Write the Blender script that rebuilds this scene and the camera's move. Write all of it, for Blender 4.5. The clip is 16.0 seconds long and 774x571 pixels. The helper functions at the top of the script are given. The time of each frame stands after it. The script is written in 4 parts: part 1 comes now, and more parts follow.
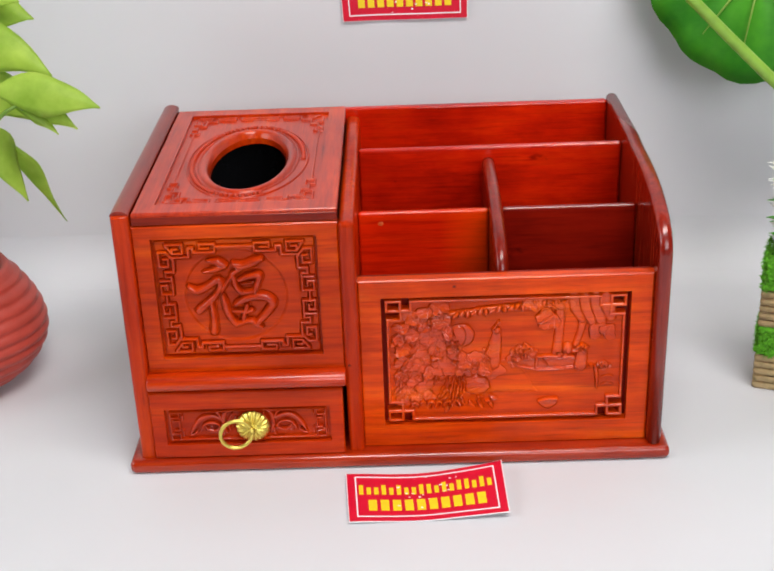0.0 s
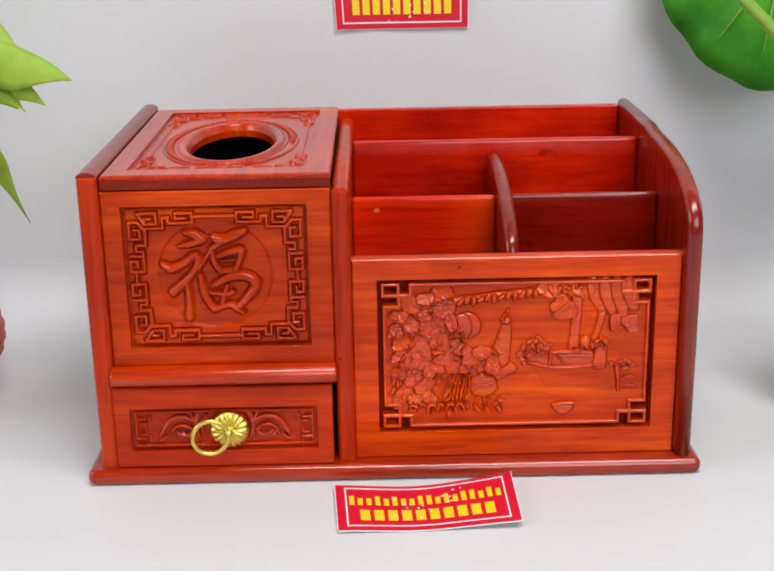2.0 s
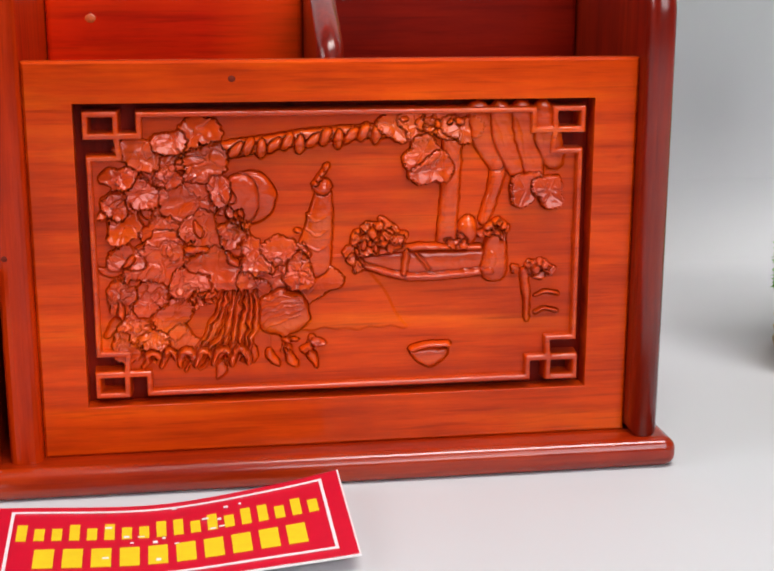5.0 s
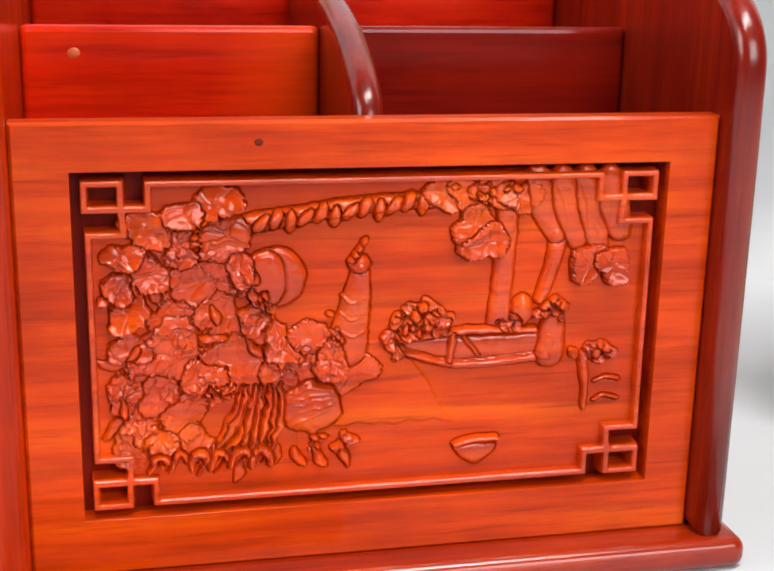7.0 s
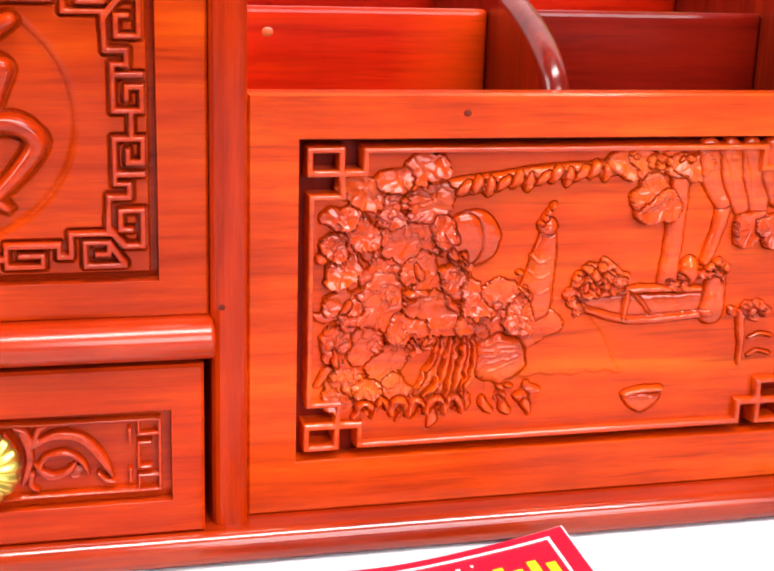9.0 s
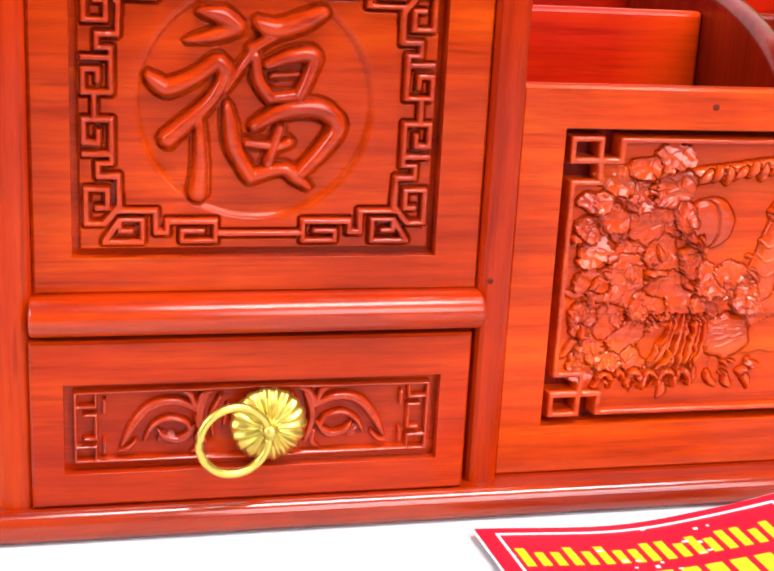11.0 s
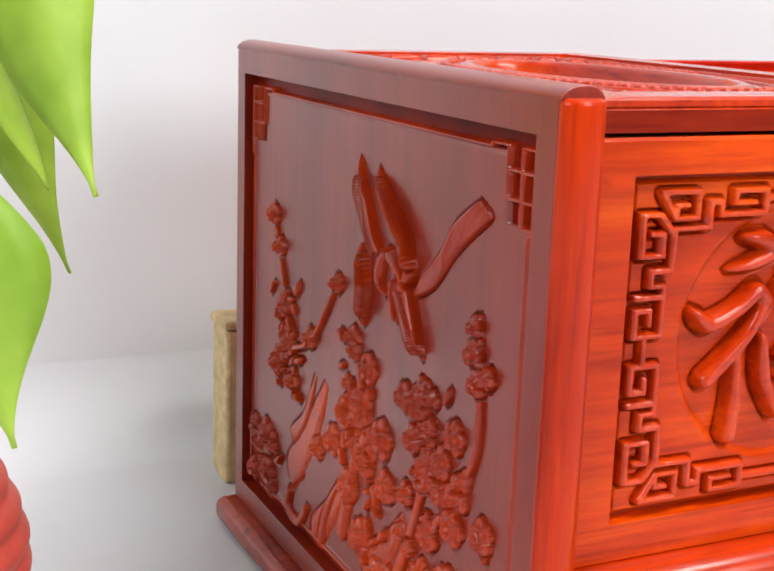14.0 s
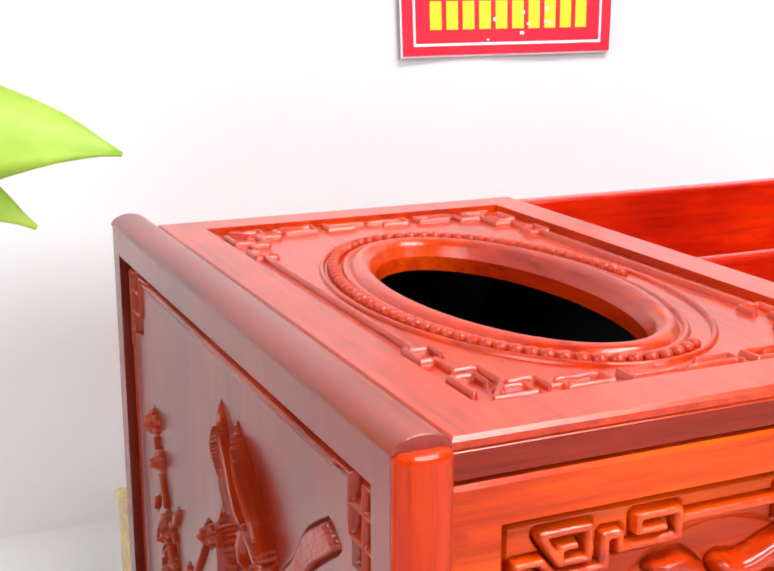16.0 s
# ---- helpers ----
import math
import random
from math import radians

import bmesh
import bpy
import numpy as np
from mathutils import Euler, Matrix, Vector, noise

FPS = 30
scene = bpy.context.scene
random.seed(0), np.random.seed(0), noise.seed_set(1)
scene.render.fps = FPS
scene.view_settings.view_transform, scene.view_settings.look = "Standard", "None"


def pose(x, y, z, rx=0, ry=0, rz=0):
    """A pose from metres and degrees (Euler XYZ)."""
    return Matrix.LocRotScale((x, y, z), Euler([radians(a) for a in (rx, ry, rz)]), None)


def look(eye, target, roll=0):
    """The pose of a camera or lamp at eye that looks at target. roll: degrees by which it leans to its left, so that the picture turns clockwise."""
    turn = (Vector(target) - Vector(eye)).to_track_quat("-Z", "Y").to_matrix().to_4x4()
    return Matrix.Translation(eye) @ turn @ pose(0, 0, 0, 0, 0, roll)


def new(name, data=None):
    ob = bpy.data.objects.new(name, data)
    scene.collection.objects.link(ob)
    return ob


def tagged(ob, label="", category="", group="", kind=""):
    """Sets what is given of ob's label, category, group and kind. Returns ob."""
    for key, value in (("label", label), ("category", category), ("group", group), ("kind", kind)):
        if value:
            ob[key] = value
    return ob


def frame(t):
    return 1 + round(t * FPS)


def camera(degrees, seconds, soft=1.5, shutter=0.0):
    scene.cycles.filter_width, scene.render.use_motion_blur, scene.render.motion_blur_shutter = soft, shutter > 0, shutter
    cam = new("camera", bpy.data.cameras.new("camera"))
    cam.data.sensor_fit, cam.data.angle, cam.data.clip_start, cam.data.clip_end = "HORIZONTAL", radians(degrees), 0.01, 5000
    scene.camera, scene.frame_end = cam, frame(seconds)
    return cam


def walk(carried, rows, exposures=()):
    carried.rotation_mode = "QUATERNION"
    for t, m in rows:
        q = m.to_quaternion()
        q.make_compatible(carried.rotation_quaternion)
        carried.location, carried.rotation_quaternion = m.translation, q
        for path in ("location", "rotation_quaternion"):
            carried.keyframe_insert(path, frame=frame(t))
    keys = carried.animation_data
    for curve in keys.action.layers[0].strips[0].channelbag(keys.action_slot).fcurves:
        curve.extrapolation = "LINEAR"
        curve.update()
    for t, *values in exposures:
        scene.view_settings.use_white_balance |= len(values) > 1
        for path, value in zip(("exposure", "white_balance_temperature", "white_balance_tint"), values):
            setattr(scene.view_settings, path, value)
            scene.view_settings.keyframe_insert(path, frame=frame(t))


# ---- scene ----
cam = camera(34.00, 16.0, soft=1.9)
PATH = [
    (0, look((0.1723, -0.6944, 0.4565), (0.1672, -0.3333, 0.2843), -2.14)),
    (0.5, look((0.1674, -0.6808, 0.4310), (0.1677, -0.3161, 0.2668), -1.65)),
    (1, look((0.1675, -0.6694, 0.4016), (0.1655, -0.3035, 0.2399), -1.85)),
    (1.5, look((0.1642, -0.6597, 0.3699), (0.1668, -0.2883, 0.2214), -1.65)),
    (2, look((0.1589, -0.6572, 0.3275), (0.1617, -0.2768, 0.2035), -1.03)),
    (2.5, look((0.1596, -0.6258, 0.2664), (0.1686, -0.2441, 0.1472), -0.79)),
    (3, look((0.1638, -0.5817, 0.2414), (0.1784, -0.1980, 0.1293), -0.62)),
    (3.5, look((0.1719, -0.5320, 0.2084), (0.1986, -0.1462, 0.1064), -0.98)),
    (4, look((0.1819, -0.4698, 0.1745), (0.2133, -0.0831, 0.0772), -1.34)),
    (4.5, look((0.1944, -0.4052, 0.1492), (0.2395, -0.0187, 0.0568), -1.34)),
    (4.7, look((0.1957, -0.3894, 0.1484), (0.2446, -0.0032, 0.0560), -0.71)),
    (6.8, look((0.1737, -0.3042, 0.1712), (0.2575, 0.0720, 0.0645), 1.15)),
    (7, look((0.1674, -0.3046, 0.1720), (0.2519, 0.0715, 0.0649), 1.20)),
    (7.5, look((0.1511, -0.3075, 0.1729), (0.2426, 0.0669, 0.0659), 1.10)),
    (8, look((0.1387, -0.3098, 0.1742), (0.2370, 0.0624, 0.0657), 1.30)),
    (8.5, look((0.1242, -0.3154, 0.1717), (0.2218, 0.0568, 0.0626), 1.57)),
    (9, look((0.1032, -0.3216, 0.1690), (0.1952, 0.0523, 0.0606), 1.81)),
    (9.5, look((0.0822, -0.3250, 0.1671), (0.1701, 0.0498, 0.0585), 2.05)),
    (10, look((0.0622, -0.3283, 0.1642), (0.1440, 0.0475, 0.0544), 2.87)),
    (10.2, look((0.0546, -0.3304, 0.1649), (0.1340, 0.0457, 0.0540), 2.85)),
    (12.3, look((-0.0731, -0.3487, 0.2135), (0.0553, 0.0159, 0.1106), 2.57)),
    (12.5, look((-0.1010, -0.3535, 0.2246), (0.0316, 0.0107, 0.1255), 2.47)),
    (13, look((-0.1549, -0.3487, 0.2240), (-0.0115, 0.0132, 0.1317), 3.96)),
    (13.5, look((-0.1581, -0.3066, 0.2076), (-0.0081, 0.0536, 0.1194), 3.54)),
    (14, look((-0.1433, -0.2230, 0.1964), (0.0238, 0.1292, 0.1070), 1.95)),
    (14.5, look((-0.1427, -0.1973, 0.2039), (0.0315, 0.1473, 0.0994), -0.05)),
    (15, look((-0.1360, -0.1853, 0.2053), (0.0403, 0.1584, 0.1014), -0.38)),
    (15.5, look((-0.1085, -0.1787, 0.2257), (0.0628, 0.1704, 0.1322), -0.02)),
    (16, look((-0.0780, -0.1744, 0.2522), (0.0800, 0.1801, 0.1554), -0.05)),
]
walk(cam, PATH, exposures=[(0, -0.2), (4.5, -0.25), (7, 0.1), (8, 0.5), (8.5, 0.66), (10, 0.5), (12.5, 0.58), (13.5, 0.5), (14, 0.36), (14.5, 0.46), (15.5, 0.72), (16, 0.58)])

# ---- world and lights ----
world = bpy.data.worlds.new("world")
scene.world = world
world.use_nodes = True
world.node_tree.nodes["Background"].inputs[0].default_value = (0.9, 0.95, 1.0, 1)
world.node_tree.nodes["Background"].inputs[1].default_value = 0.15


def area_lamp(name, eye, target, sx, sy, power, colour):
    data = bpy.data.lights.new(name, "AREA")
    data.shape, data.size, data.size_y, data.energy, data.color = "RECTANGLE", sx, sy, power, colour
    ob = new(name, data)
    ob.matrix_world = look(eye, target)
    return ob


area_lamp("ceiling_light", (0.42, -0.42, 1.32), (0.24, 0.10, 0.1), 0.9, 0.30, 18, (1.0, 0.97, 0.93))
area_lamp("window_light", (0.85, -1.95, 1.10), (0.2, 0.2, 0.1), 1.2, 1.0, 27, (0.97, 0.98, 1.0))
# fill lamp added at the left; no window is built there
area_lamp("side_fill_light", (-1.7, -0.5, 1.1), (0.0, 0.1, 0.1), 1.2, 1.0, 22.5, (0.98, 0.99, 1.0))


# ---- materials ----
def material(name):
    m = bpy.data.materials.new(name)
    m.use_nodes = True
    nt = m.node_tree
    return m, nt, nt.nodes["Principled BSDF"]


def link(nt, a, b):
    nt.links.new(a, b)


def noise_node(nt, scale, detail=3.0, rough=0.55, vec=None, stretch=None):
    tc = nt.nodes.new("ShaderNodeTexCoord")
    out = tc.outputs["Object"]
    if stretch:
        mp = nt.nodes.new("ShaderNodeMapping")
        mp.inputs["Scale"].default_value = stretch
        link(nt, out, mp.inputs["Vector"])
        out = mp.outputs["Vector"]
    n = nt.nodes.new("ShaderNodeTexNoise")
    n.inputs["Scale"].default_value, n.inputs["Detail"].default_value, n.inputs["Roughness"].default_value = scale, detail, rough
    link(nt, out, n.inputs["Vector"])
    return n.outputs["Fac"]


def ramp(nt, fac, stops):
    r = nt.nodes.new("ShaderNodeValToRGB")
    while len(r.color_ramp.elements) < len(stops):
        r.color_ramp.elements.new(0.5)
    for e, (p, c) in zip(r.color_ramp.elements, stops):
        e.position, e.color = p, (*c, 1)
    link(nt, fac, r.inputs["Fac"])
    return r.outputs["Color"]


def mix(nt, a, b, fac, mode="MIX"):
    n = nt.nodes.new("ShaderNodeMix")
    n.data_type, n.blend_type = "RGBA", mode
    if isinstance(fac, (int, float)):
        n.inputs[0].default_value = fac
    else:
        link(nt, fac, n.inputs[0])
    for sock, v in ((n.inputs[6], a), (n.inputs[7], b)):
        if isinstance(v, tuple):
            sock.default_value = (*v, 1)
        else:
            link(nt, v, sock)
    return n.outputs[2]


def bump(nt, bsdf, height, strength, distance):
    b = nt.nodes.new("ShaderNodeBump")
    b.inputs["Strength"].default_value, b.inputs["Distance"].default_value = strength, distance
    link(nt, height, b.inputs["Height"])
    link(nt, b.outputs["Normal"], bsdf.inputs["Normal"])
    return b


def plain(name, colour, rough, spec=0.5, metal=0.0, var=0.12, scale=60.0, bumped=0.1, coat=0.0):
    m, nt, p = material(name)
    n = noise_node(nt, scale, 4)
    dark = tuple(c * (1 - var) for c in colour)
    light = tuple(min(1, c * (1 + var)) for c in colour)
    link(nt, ramp(nt, n, [(0.3, dark), (0.7, light)]), p.inputs["Base Color"])
    p.inputs["Roughness"].default_value, p.inputs["Metallic"].default_value = rough, metal
    p.inputs["Specular IOR Level"].default_value = spec
    p.inputs["Coat Weight"].default_value, p.inputs["Coat Roughness"].default_value = coat, 0.08
    if bumped:
        bump(nt, p, noise_node(nt, scale * 4, 3), bumped, 0.0005)
    return m


def lacquered_wood(name, stretch, a, b, c, ior=1.32, sap=None, coat=0.7, haze=0.13, grain=0.6):
    """Red lacquered wood, its grain drawn out along one axis."""
    m, nt, p = material(name)
    big = noise_node(nt, 55, 8, 0.75, stretch=stretch)
    fine = noise_node(nt, 240, 6, 0.7, stretch=tuple(v if v == 1 else 0.05 for v in stretch))
    cloud = noise_node(nt, 13, 4, 0.55)
    col = ramp(nt, big, [(0.12, a), (0.5, b), (0.88, c)])
    streak = ramp(nt, fine, [(0.32, (0.48, 0.26, 0.22)), (0.55, (1, 1, 1))])
    col = mix(nt, col, streak, grain, "MULTIPLY")
    pores = ramp(nt, noise_node(nt, 620, 2, 0.5, stretch=tuple(v if v == 1 else 0.045 for v in stretch)), [(0.30, (0.40, 0.22, 0.2)), (0.42, (1, 1, 1))])
    col = mix(nt, col, pores, 0.7 * grain, "MULTIPLY")
    shade = ramp(nt, cloud, [(0.34, (0.52, 0.30, 0.28)), (0.62, (1, 1, 1))])
    col = mix(nt, col, shade, 0.6, "MULTIPLY")
    spots = ramp(nt, noise_node(nt, 55, 3, 0.6, stretch=tuple(0.5 + 0.5 * v for v in stretch)), [(0.70, (1, 1, 1)), (0.78, (0.22, 0.12, 0.1))])
    col = mix(nt, col, spots, 0.8, "MULTIPLY")
    if sap:
        # pale sapwood towards one end of the board
        tc = nt.nodes.new("ShaderNodeTexCoord")
        sep = nt.nodes.new("ShaderNodeSeparateXYZ")
        link(nt, tc.outputs["Object"], sep.inputs[0])
        rng = nt.nodes.new("ShaderNodeMapRange")
        rng.inputs["From Min"].default_value, rng.inputs["From Max"].default_value = sap
        rng.inputs["To Max"].default_value = 0.26
        link(nt, sep.outputs["X"], rng.inputs["Value"])
        col = mix(nt, col, (0.85, 0.12, 0.002), rng.outputs["Result"])
    link(nt, col, p.inputs["Base Color"])
    p.inputs["Roughness"].default_value = 0.4
    p.inputs["Specular IOR Level"].default_value = 0.04
    p.inputs["Coat Weight"].default_value, p.inputs["Coat Roughness"].default_value = coat, haze
    p.inputs["Coat IOR"].default_value = ior
    bump(nt, p, fine, 0.06, 0.0004)
    return m


RED = ((0.34, 0.014, 0.001), (0.72, 0.066, 0.001), (0.96, 0.185, 0.001))
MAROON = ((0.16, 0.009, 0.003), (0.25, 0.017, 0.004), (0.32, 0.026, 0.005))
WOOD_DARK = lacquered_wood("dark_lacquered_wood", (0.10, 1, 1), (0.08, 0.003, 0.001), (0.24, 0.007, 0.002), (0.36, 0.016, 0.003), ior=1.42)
LID_EDGE_SHADE = lacquered_wood("shaded_lid_edge", (0.10, 1, 1), *MAROON)
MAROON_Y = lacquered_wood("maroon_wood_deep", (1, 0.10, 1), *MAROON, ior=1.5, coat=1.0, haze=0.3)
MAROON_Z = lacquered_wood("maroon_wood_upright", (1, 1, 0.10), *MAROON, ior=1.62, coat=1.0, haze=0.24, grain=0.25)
DEEP_RED = ((0.24, 0.007, 0.001), (0.53, 0.034, 0.001), (0.78, 0.100, 0.001))
INNER = ((0.14, 0.002, 0.001), (0.62, 0.014, 0.001), (0.85, 0.048, 0.001))
BASE_RED = ((0.14, 0.006, 0.002), (0.36, 0.022, 0.002), (0.56, 0.060, 0.003))
WOOD_DEEP = lacquered_wood("deep_red_wood", (0.10, 1, 1), *DEEP_RED)
WOOD_SAP = lacquered_wood("wood_with_sapwood", (0.10, 1, 1), (0.42, 0.005, 0.001), (0.76, 0.020, 0.001), (0.90, 0.060, 0.002), sap=(0.196, 0.230))
WOOD_INNER = lacquered_wood("mottled_inner_wood", (0.25, 1, 1), *INNER, ior=1.42, coat=0.9)
CARVED_RED = lacquered_wood("carved_side_wood", (1, 0.2, 0.2), (0.24, 0.010, 0.002), (0.48, 0.036, 0.002), (0.66, 0.080, 0.003), ior=1.42, coat=0.9)
# wood colour darkened so the carved channels read deep
RECESS = lacquered_wood("darkened_recess_wood", (1, 0.10, 0.10), (0.12, 0.005, 0.002), (0.24, 0.011, 0.003), (0.33, 0.018, 0.004), ior=1.25, coat=0.2)
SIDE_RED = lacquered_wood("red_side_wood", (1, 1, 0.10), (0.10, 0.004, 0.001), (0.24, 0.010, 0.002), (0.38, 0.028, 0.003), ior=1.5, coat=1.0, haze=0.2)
TISSUE_RED = lacquered_wood("tissue_panel_wood", (0.10, 1, 1), (0.28, 0.011, 0.001), (0.60, 0.050, 0.001), (0.86, 0.145, 0.001), ior=1.3)
TISSUE_GLOSS = lacquered_wood("glossy_tissue_panel_wood", (0.10, 1, 1), (0.28, 0.010, 0.001), (0.57, 0.043, 0.001), (0.82, 0.130, 0.001), ior=1.42, coat=0.9, haze=0.16)
WOOD_BASE = lacquered_wood("base_wood", (0.10, 1, 1), *BASE_RED, ior=1.5, coat=1.0)
WOOD_GLOSS = lacquered_wood("glossy_lacquered_wood", (0.10, 1, 1), *RED, ior=1.46, coat=1.0, haze=0.14)
DEEP_GLOSS = lacquered_wood("glossy_deep_red_wood", (0.10, 1, 1), *DEEP_RED, ior=1.48, coat=1.0, haze=0.22)
WOOD_X = lacquered_wood("lacquered_wood_across", (0.10, 1, 1), *RED)
WOOD_Y = lacquered_wood("lacquered_wood_deep", (1, 0.10, 1), *DEEP_RED, ior=1.40, coat=1.0, haze=0.22)
WOOD_Z = lacquered_wood("lacquered_wood_upright", (1, 1, 0.10), *DEEP_RED)
PAPER = plain("white_backdrop", (0.61, 0.615, 0.645), 0.62, var=0.02, scale=7, bumped=0.02)
ROOM = plain("room_paint", (0.26, 0.25, 0.245), 0.8, var=0.03, scale=3, bumped=0)
BRASS = plain("polished_brass", (0.78, 0.64, 0.14), 0.38, metal=1.0, var=0.06, scale=200, bumped=0.05)
CARD_RED = plain("card_red", (0.62, 0.004, 0.03), 0.4, var=0.06, scale=120, bumped=0.02)
CARD_WHITE = plain("card_white", (0.85, 0.8, 0.82), 0.5, var=0.03, scale=120, bumped=0)
INK_YELLOW = plain("ink_yellow", (0.85, 0.62, 0.015), 0.5, var=0.05, scale=300, bumped=0)
TERRACOTTA = plain("terracotta_glaze", (0.42, 0.055, 0.038), 0.45, var=0.12, scale=50, bumped=0.1)
SOIL = plain("soil", (0.10, 0.055, 0.025), 0.9, var=0.6, scale=300, bumped=1.0)
STRAW = plain("straw_strips", (0.54, 0.41, 0.21), 0.6, var=0.25, scale=180, bumped=0.3)
MOSS = plain("green_moss", (0.12, 0.42, 0.015), 0.85, var=0.5, scale=500, bumped=1.0)
PETAL = plain("white_petal", (0.82, 0.82, 0.78), 0.6, var=0.04, scale=200, bumped=0)
STEM = plain("green_stem", (0.20, 0.36, 0.04), 0.4, var=0.2, scale=60, bumped=0.1)


def leaf_material(name, dark, light, rim):
    m, nt, p = material(name)
    n = noise_node(nt, 28, 5)
    col = ramp(nt, n, [(0.32, dark), (0.66, light)])
    spots = ramp(nt, noise_node(nt, 130, 2), [(0.72, (0, 0, 0)), (0.8, (1, 1, 1))])
    col = mix(nt, col, rim, spots)
    link(nt, col, p.inputs["Base Color"])
    p.inputs["Roughness"].default_value = 0.48
    p.inputs["Subsurface Weight"].default_value = 0.0
    p.inputs["Transmission Weight"].default_value = 0.0
    tr = nt.nodes.new("ShaderNodeBsdfTranslucent")
    link(nt, col, tr.inputs["Color"])
    mx = nt.nodes.new("ShaderNodeMixShader")
    mx.inputs[0].default_value = 0.45
    link(nt, p.outputs[0], mx.inputs[1])
    link(nt, tr.outputs[0], mx.inputs[2])
    link(nt, mx.outputs[0], nt.nodes["Material Output"].inputs[0])
    bump(nt, p, noise_node(nt, 70, 4), 0.25, 0.0010)
    return m


LEAF = leaf_material("pothos_leaf", (0.30, 0.50, 0.04), (0.58, 0.76, 0.12), (0.66, 0.74, 0.16))
LEAF_DEEP = leaf_material("lotus_leaf", (0.03, 0.26, 0.012), (0.10, 0.46, 0.02), (0.08, 0.36, 0.03))
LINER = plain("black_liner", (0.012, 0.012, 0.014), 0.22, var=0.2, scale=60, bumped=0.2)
KNOT = plain("dark_knot", (0.14, 0.014, 0.006), 0.5, spec=0.1, var=0.3, scale=900, bumped=0)
PLUG = plain("wood_plug", (0.62, 0.10, 0.02), 0.4, var=0.3, scale=900, bumped=0, coat=0.5)


# ---- building helpers ----
def part(name, bm, mat, parent, label="", smooth=False):
    me = bpy.data.meshes.new(name)
    bm.to_mesh(me)
    bm.free()
    return mesh_part(name, me, mat, parent, label, smooth)


def mesh_part(name, me, mat, parent, label="", smooth=False):
    for one in mat if isinstance(mat, tuple) else (mat,):
        me.materials.append(one)
    if smooth:
        me.polygons.foreach_set("use_smooth", [True] * len(me.polygons))
    ob = new(name, me)
    ob.parent = parent
    if label:
        ob["label"] = label
    return ob


def thing(name, label, category, at=(0, 0, 0), kind="", group=""):
    ob = new(name)
    ob.empty_display_size = 0.02
    ob.location = at
    return tagged(ob, label, category, group, kind)


def box(x0, x1, y0, y1, z0, z1, bevel=0.001, seg=2, bm=None):
    one = bmesh.new()
    bmesh.ops.create_cube(one, size=1, matrix=Matrix.Translation(((x0 + x1) / 2, (y0 + y1) / 2, (z0 + z1) / 2)) @ Matrix.Diagonal((x1 - x0, y1 - y0, z1 - z0, 1)))
    if bevel:
        bmesh.ops.bevel(one, geom=one.edges[:], offset=bevel, segments=seg, profile=0.5, affect="EDGES", clamp_overlap=True)
    return one


def join(*bms):
    out = bmesh.new()
    for b in bms:
        me = bpy.data.meshes.new("joined")
        b.to_mesh(me)
        b.free()
        out.from_mesh(me)
        bpy.data.meshes.remove(me)
    return out


def prism(outline, axis, lo, hi, bevel=0.0, seg=3):
    """A flat outline of 2D points drawn out along an axis: x takes (y, z), y takes (x, z), z takes (x, y)."""
    bm = bmesh.new()
    place = {"x": lambda p, s: (s, p[0], p[1]), "y": lambda p, s: (p[0], s, p[1]), "z": lambda p, s: (p[0], p[1], s)}[axis]
    a = [bm.verts.new(place(p, lo)) for p in outline]
    b = [bm.verts.new(place(p, hi)) for p in outline]
    n = len(outline)
    ends = [bm.faces.new(a), bm.faces.new(b[::-1])]
    for k in range(n):
        bm.faces.new((a[k], b[k], b[(k + 1) % n], a[(k + 1) % n]))
    bmesh.ops.recalc_face_normals(bm, faces=bm.faces[:])
    if bevel:
        rim = list({e for f in ends for e in f.edges})
        bmesh.ops.bevel(bm, geom=rim, offset=bevel, segments=seg, profile=0.5, affect="EDGES", clamp_overlap=True)
    return bm


def frame_box(axis, u0, u1, v0, v1, iu0, iu1, iv0, iv1, w_face, w_back, chamfer=0.00005):
    """A picture-frame board with a rectangular recess through it; the inner edge is chamfered. w is depth along axis."""
    bm = bmesh.new()
    place = {"y": lambda u, v, w: (u, w, v), "x": lambda u, v, w: (w, u, v), "z": lambda u, v, w: (u, v, w)}[axis]
    d = 1 if w_back > w_face else -1
    e = 0.0008

    def ring(a0, a1, b0, b1, w):
        return [bm.verts.new(place(u, v, w)) for u, v in ((a0, b0), (a1, b0), (a1, b1), (a0, b1))]

    c = chamfer
    rings = [ring(u0, u1, v0, v1, w_back), ring(u0, u1, v0, v1, w_face + d * e), ring(u0 + e, u1 - e, v0 + e, v1 - e, w_face),
             ring(iu0 - c, iu1 + c, iv0 - c, iv1 + c, w_face), ring(iu0, iu1, iv0, iv1, w_face + d * c), ring(iu0, iu1, iv0, iv1, w_back)]
    for a, b in zip(rings, rings[1:] + rings[:1]):
        for k in range(4):
            bm.faces.new((a[k], a[(k + 1) % 4], b[(k + 1) % 4], b[k]))
    bmesh.ops.recalc_face_normals(bm, faces=bm.faces[:])
    return bm


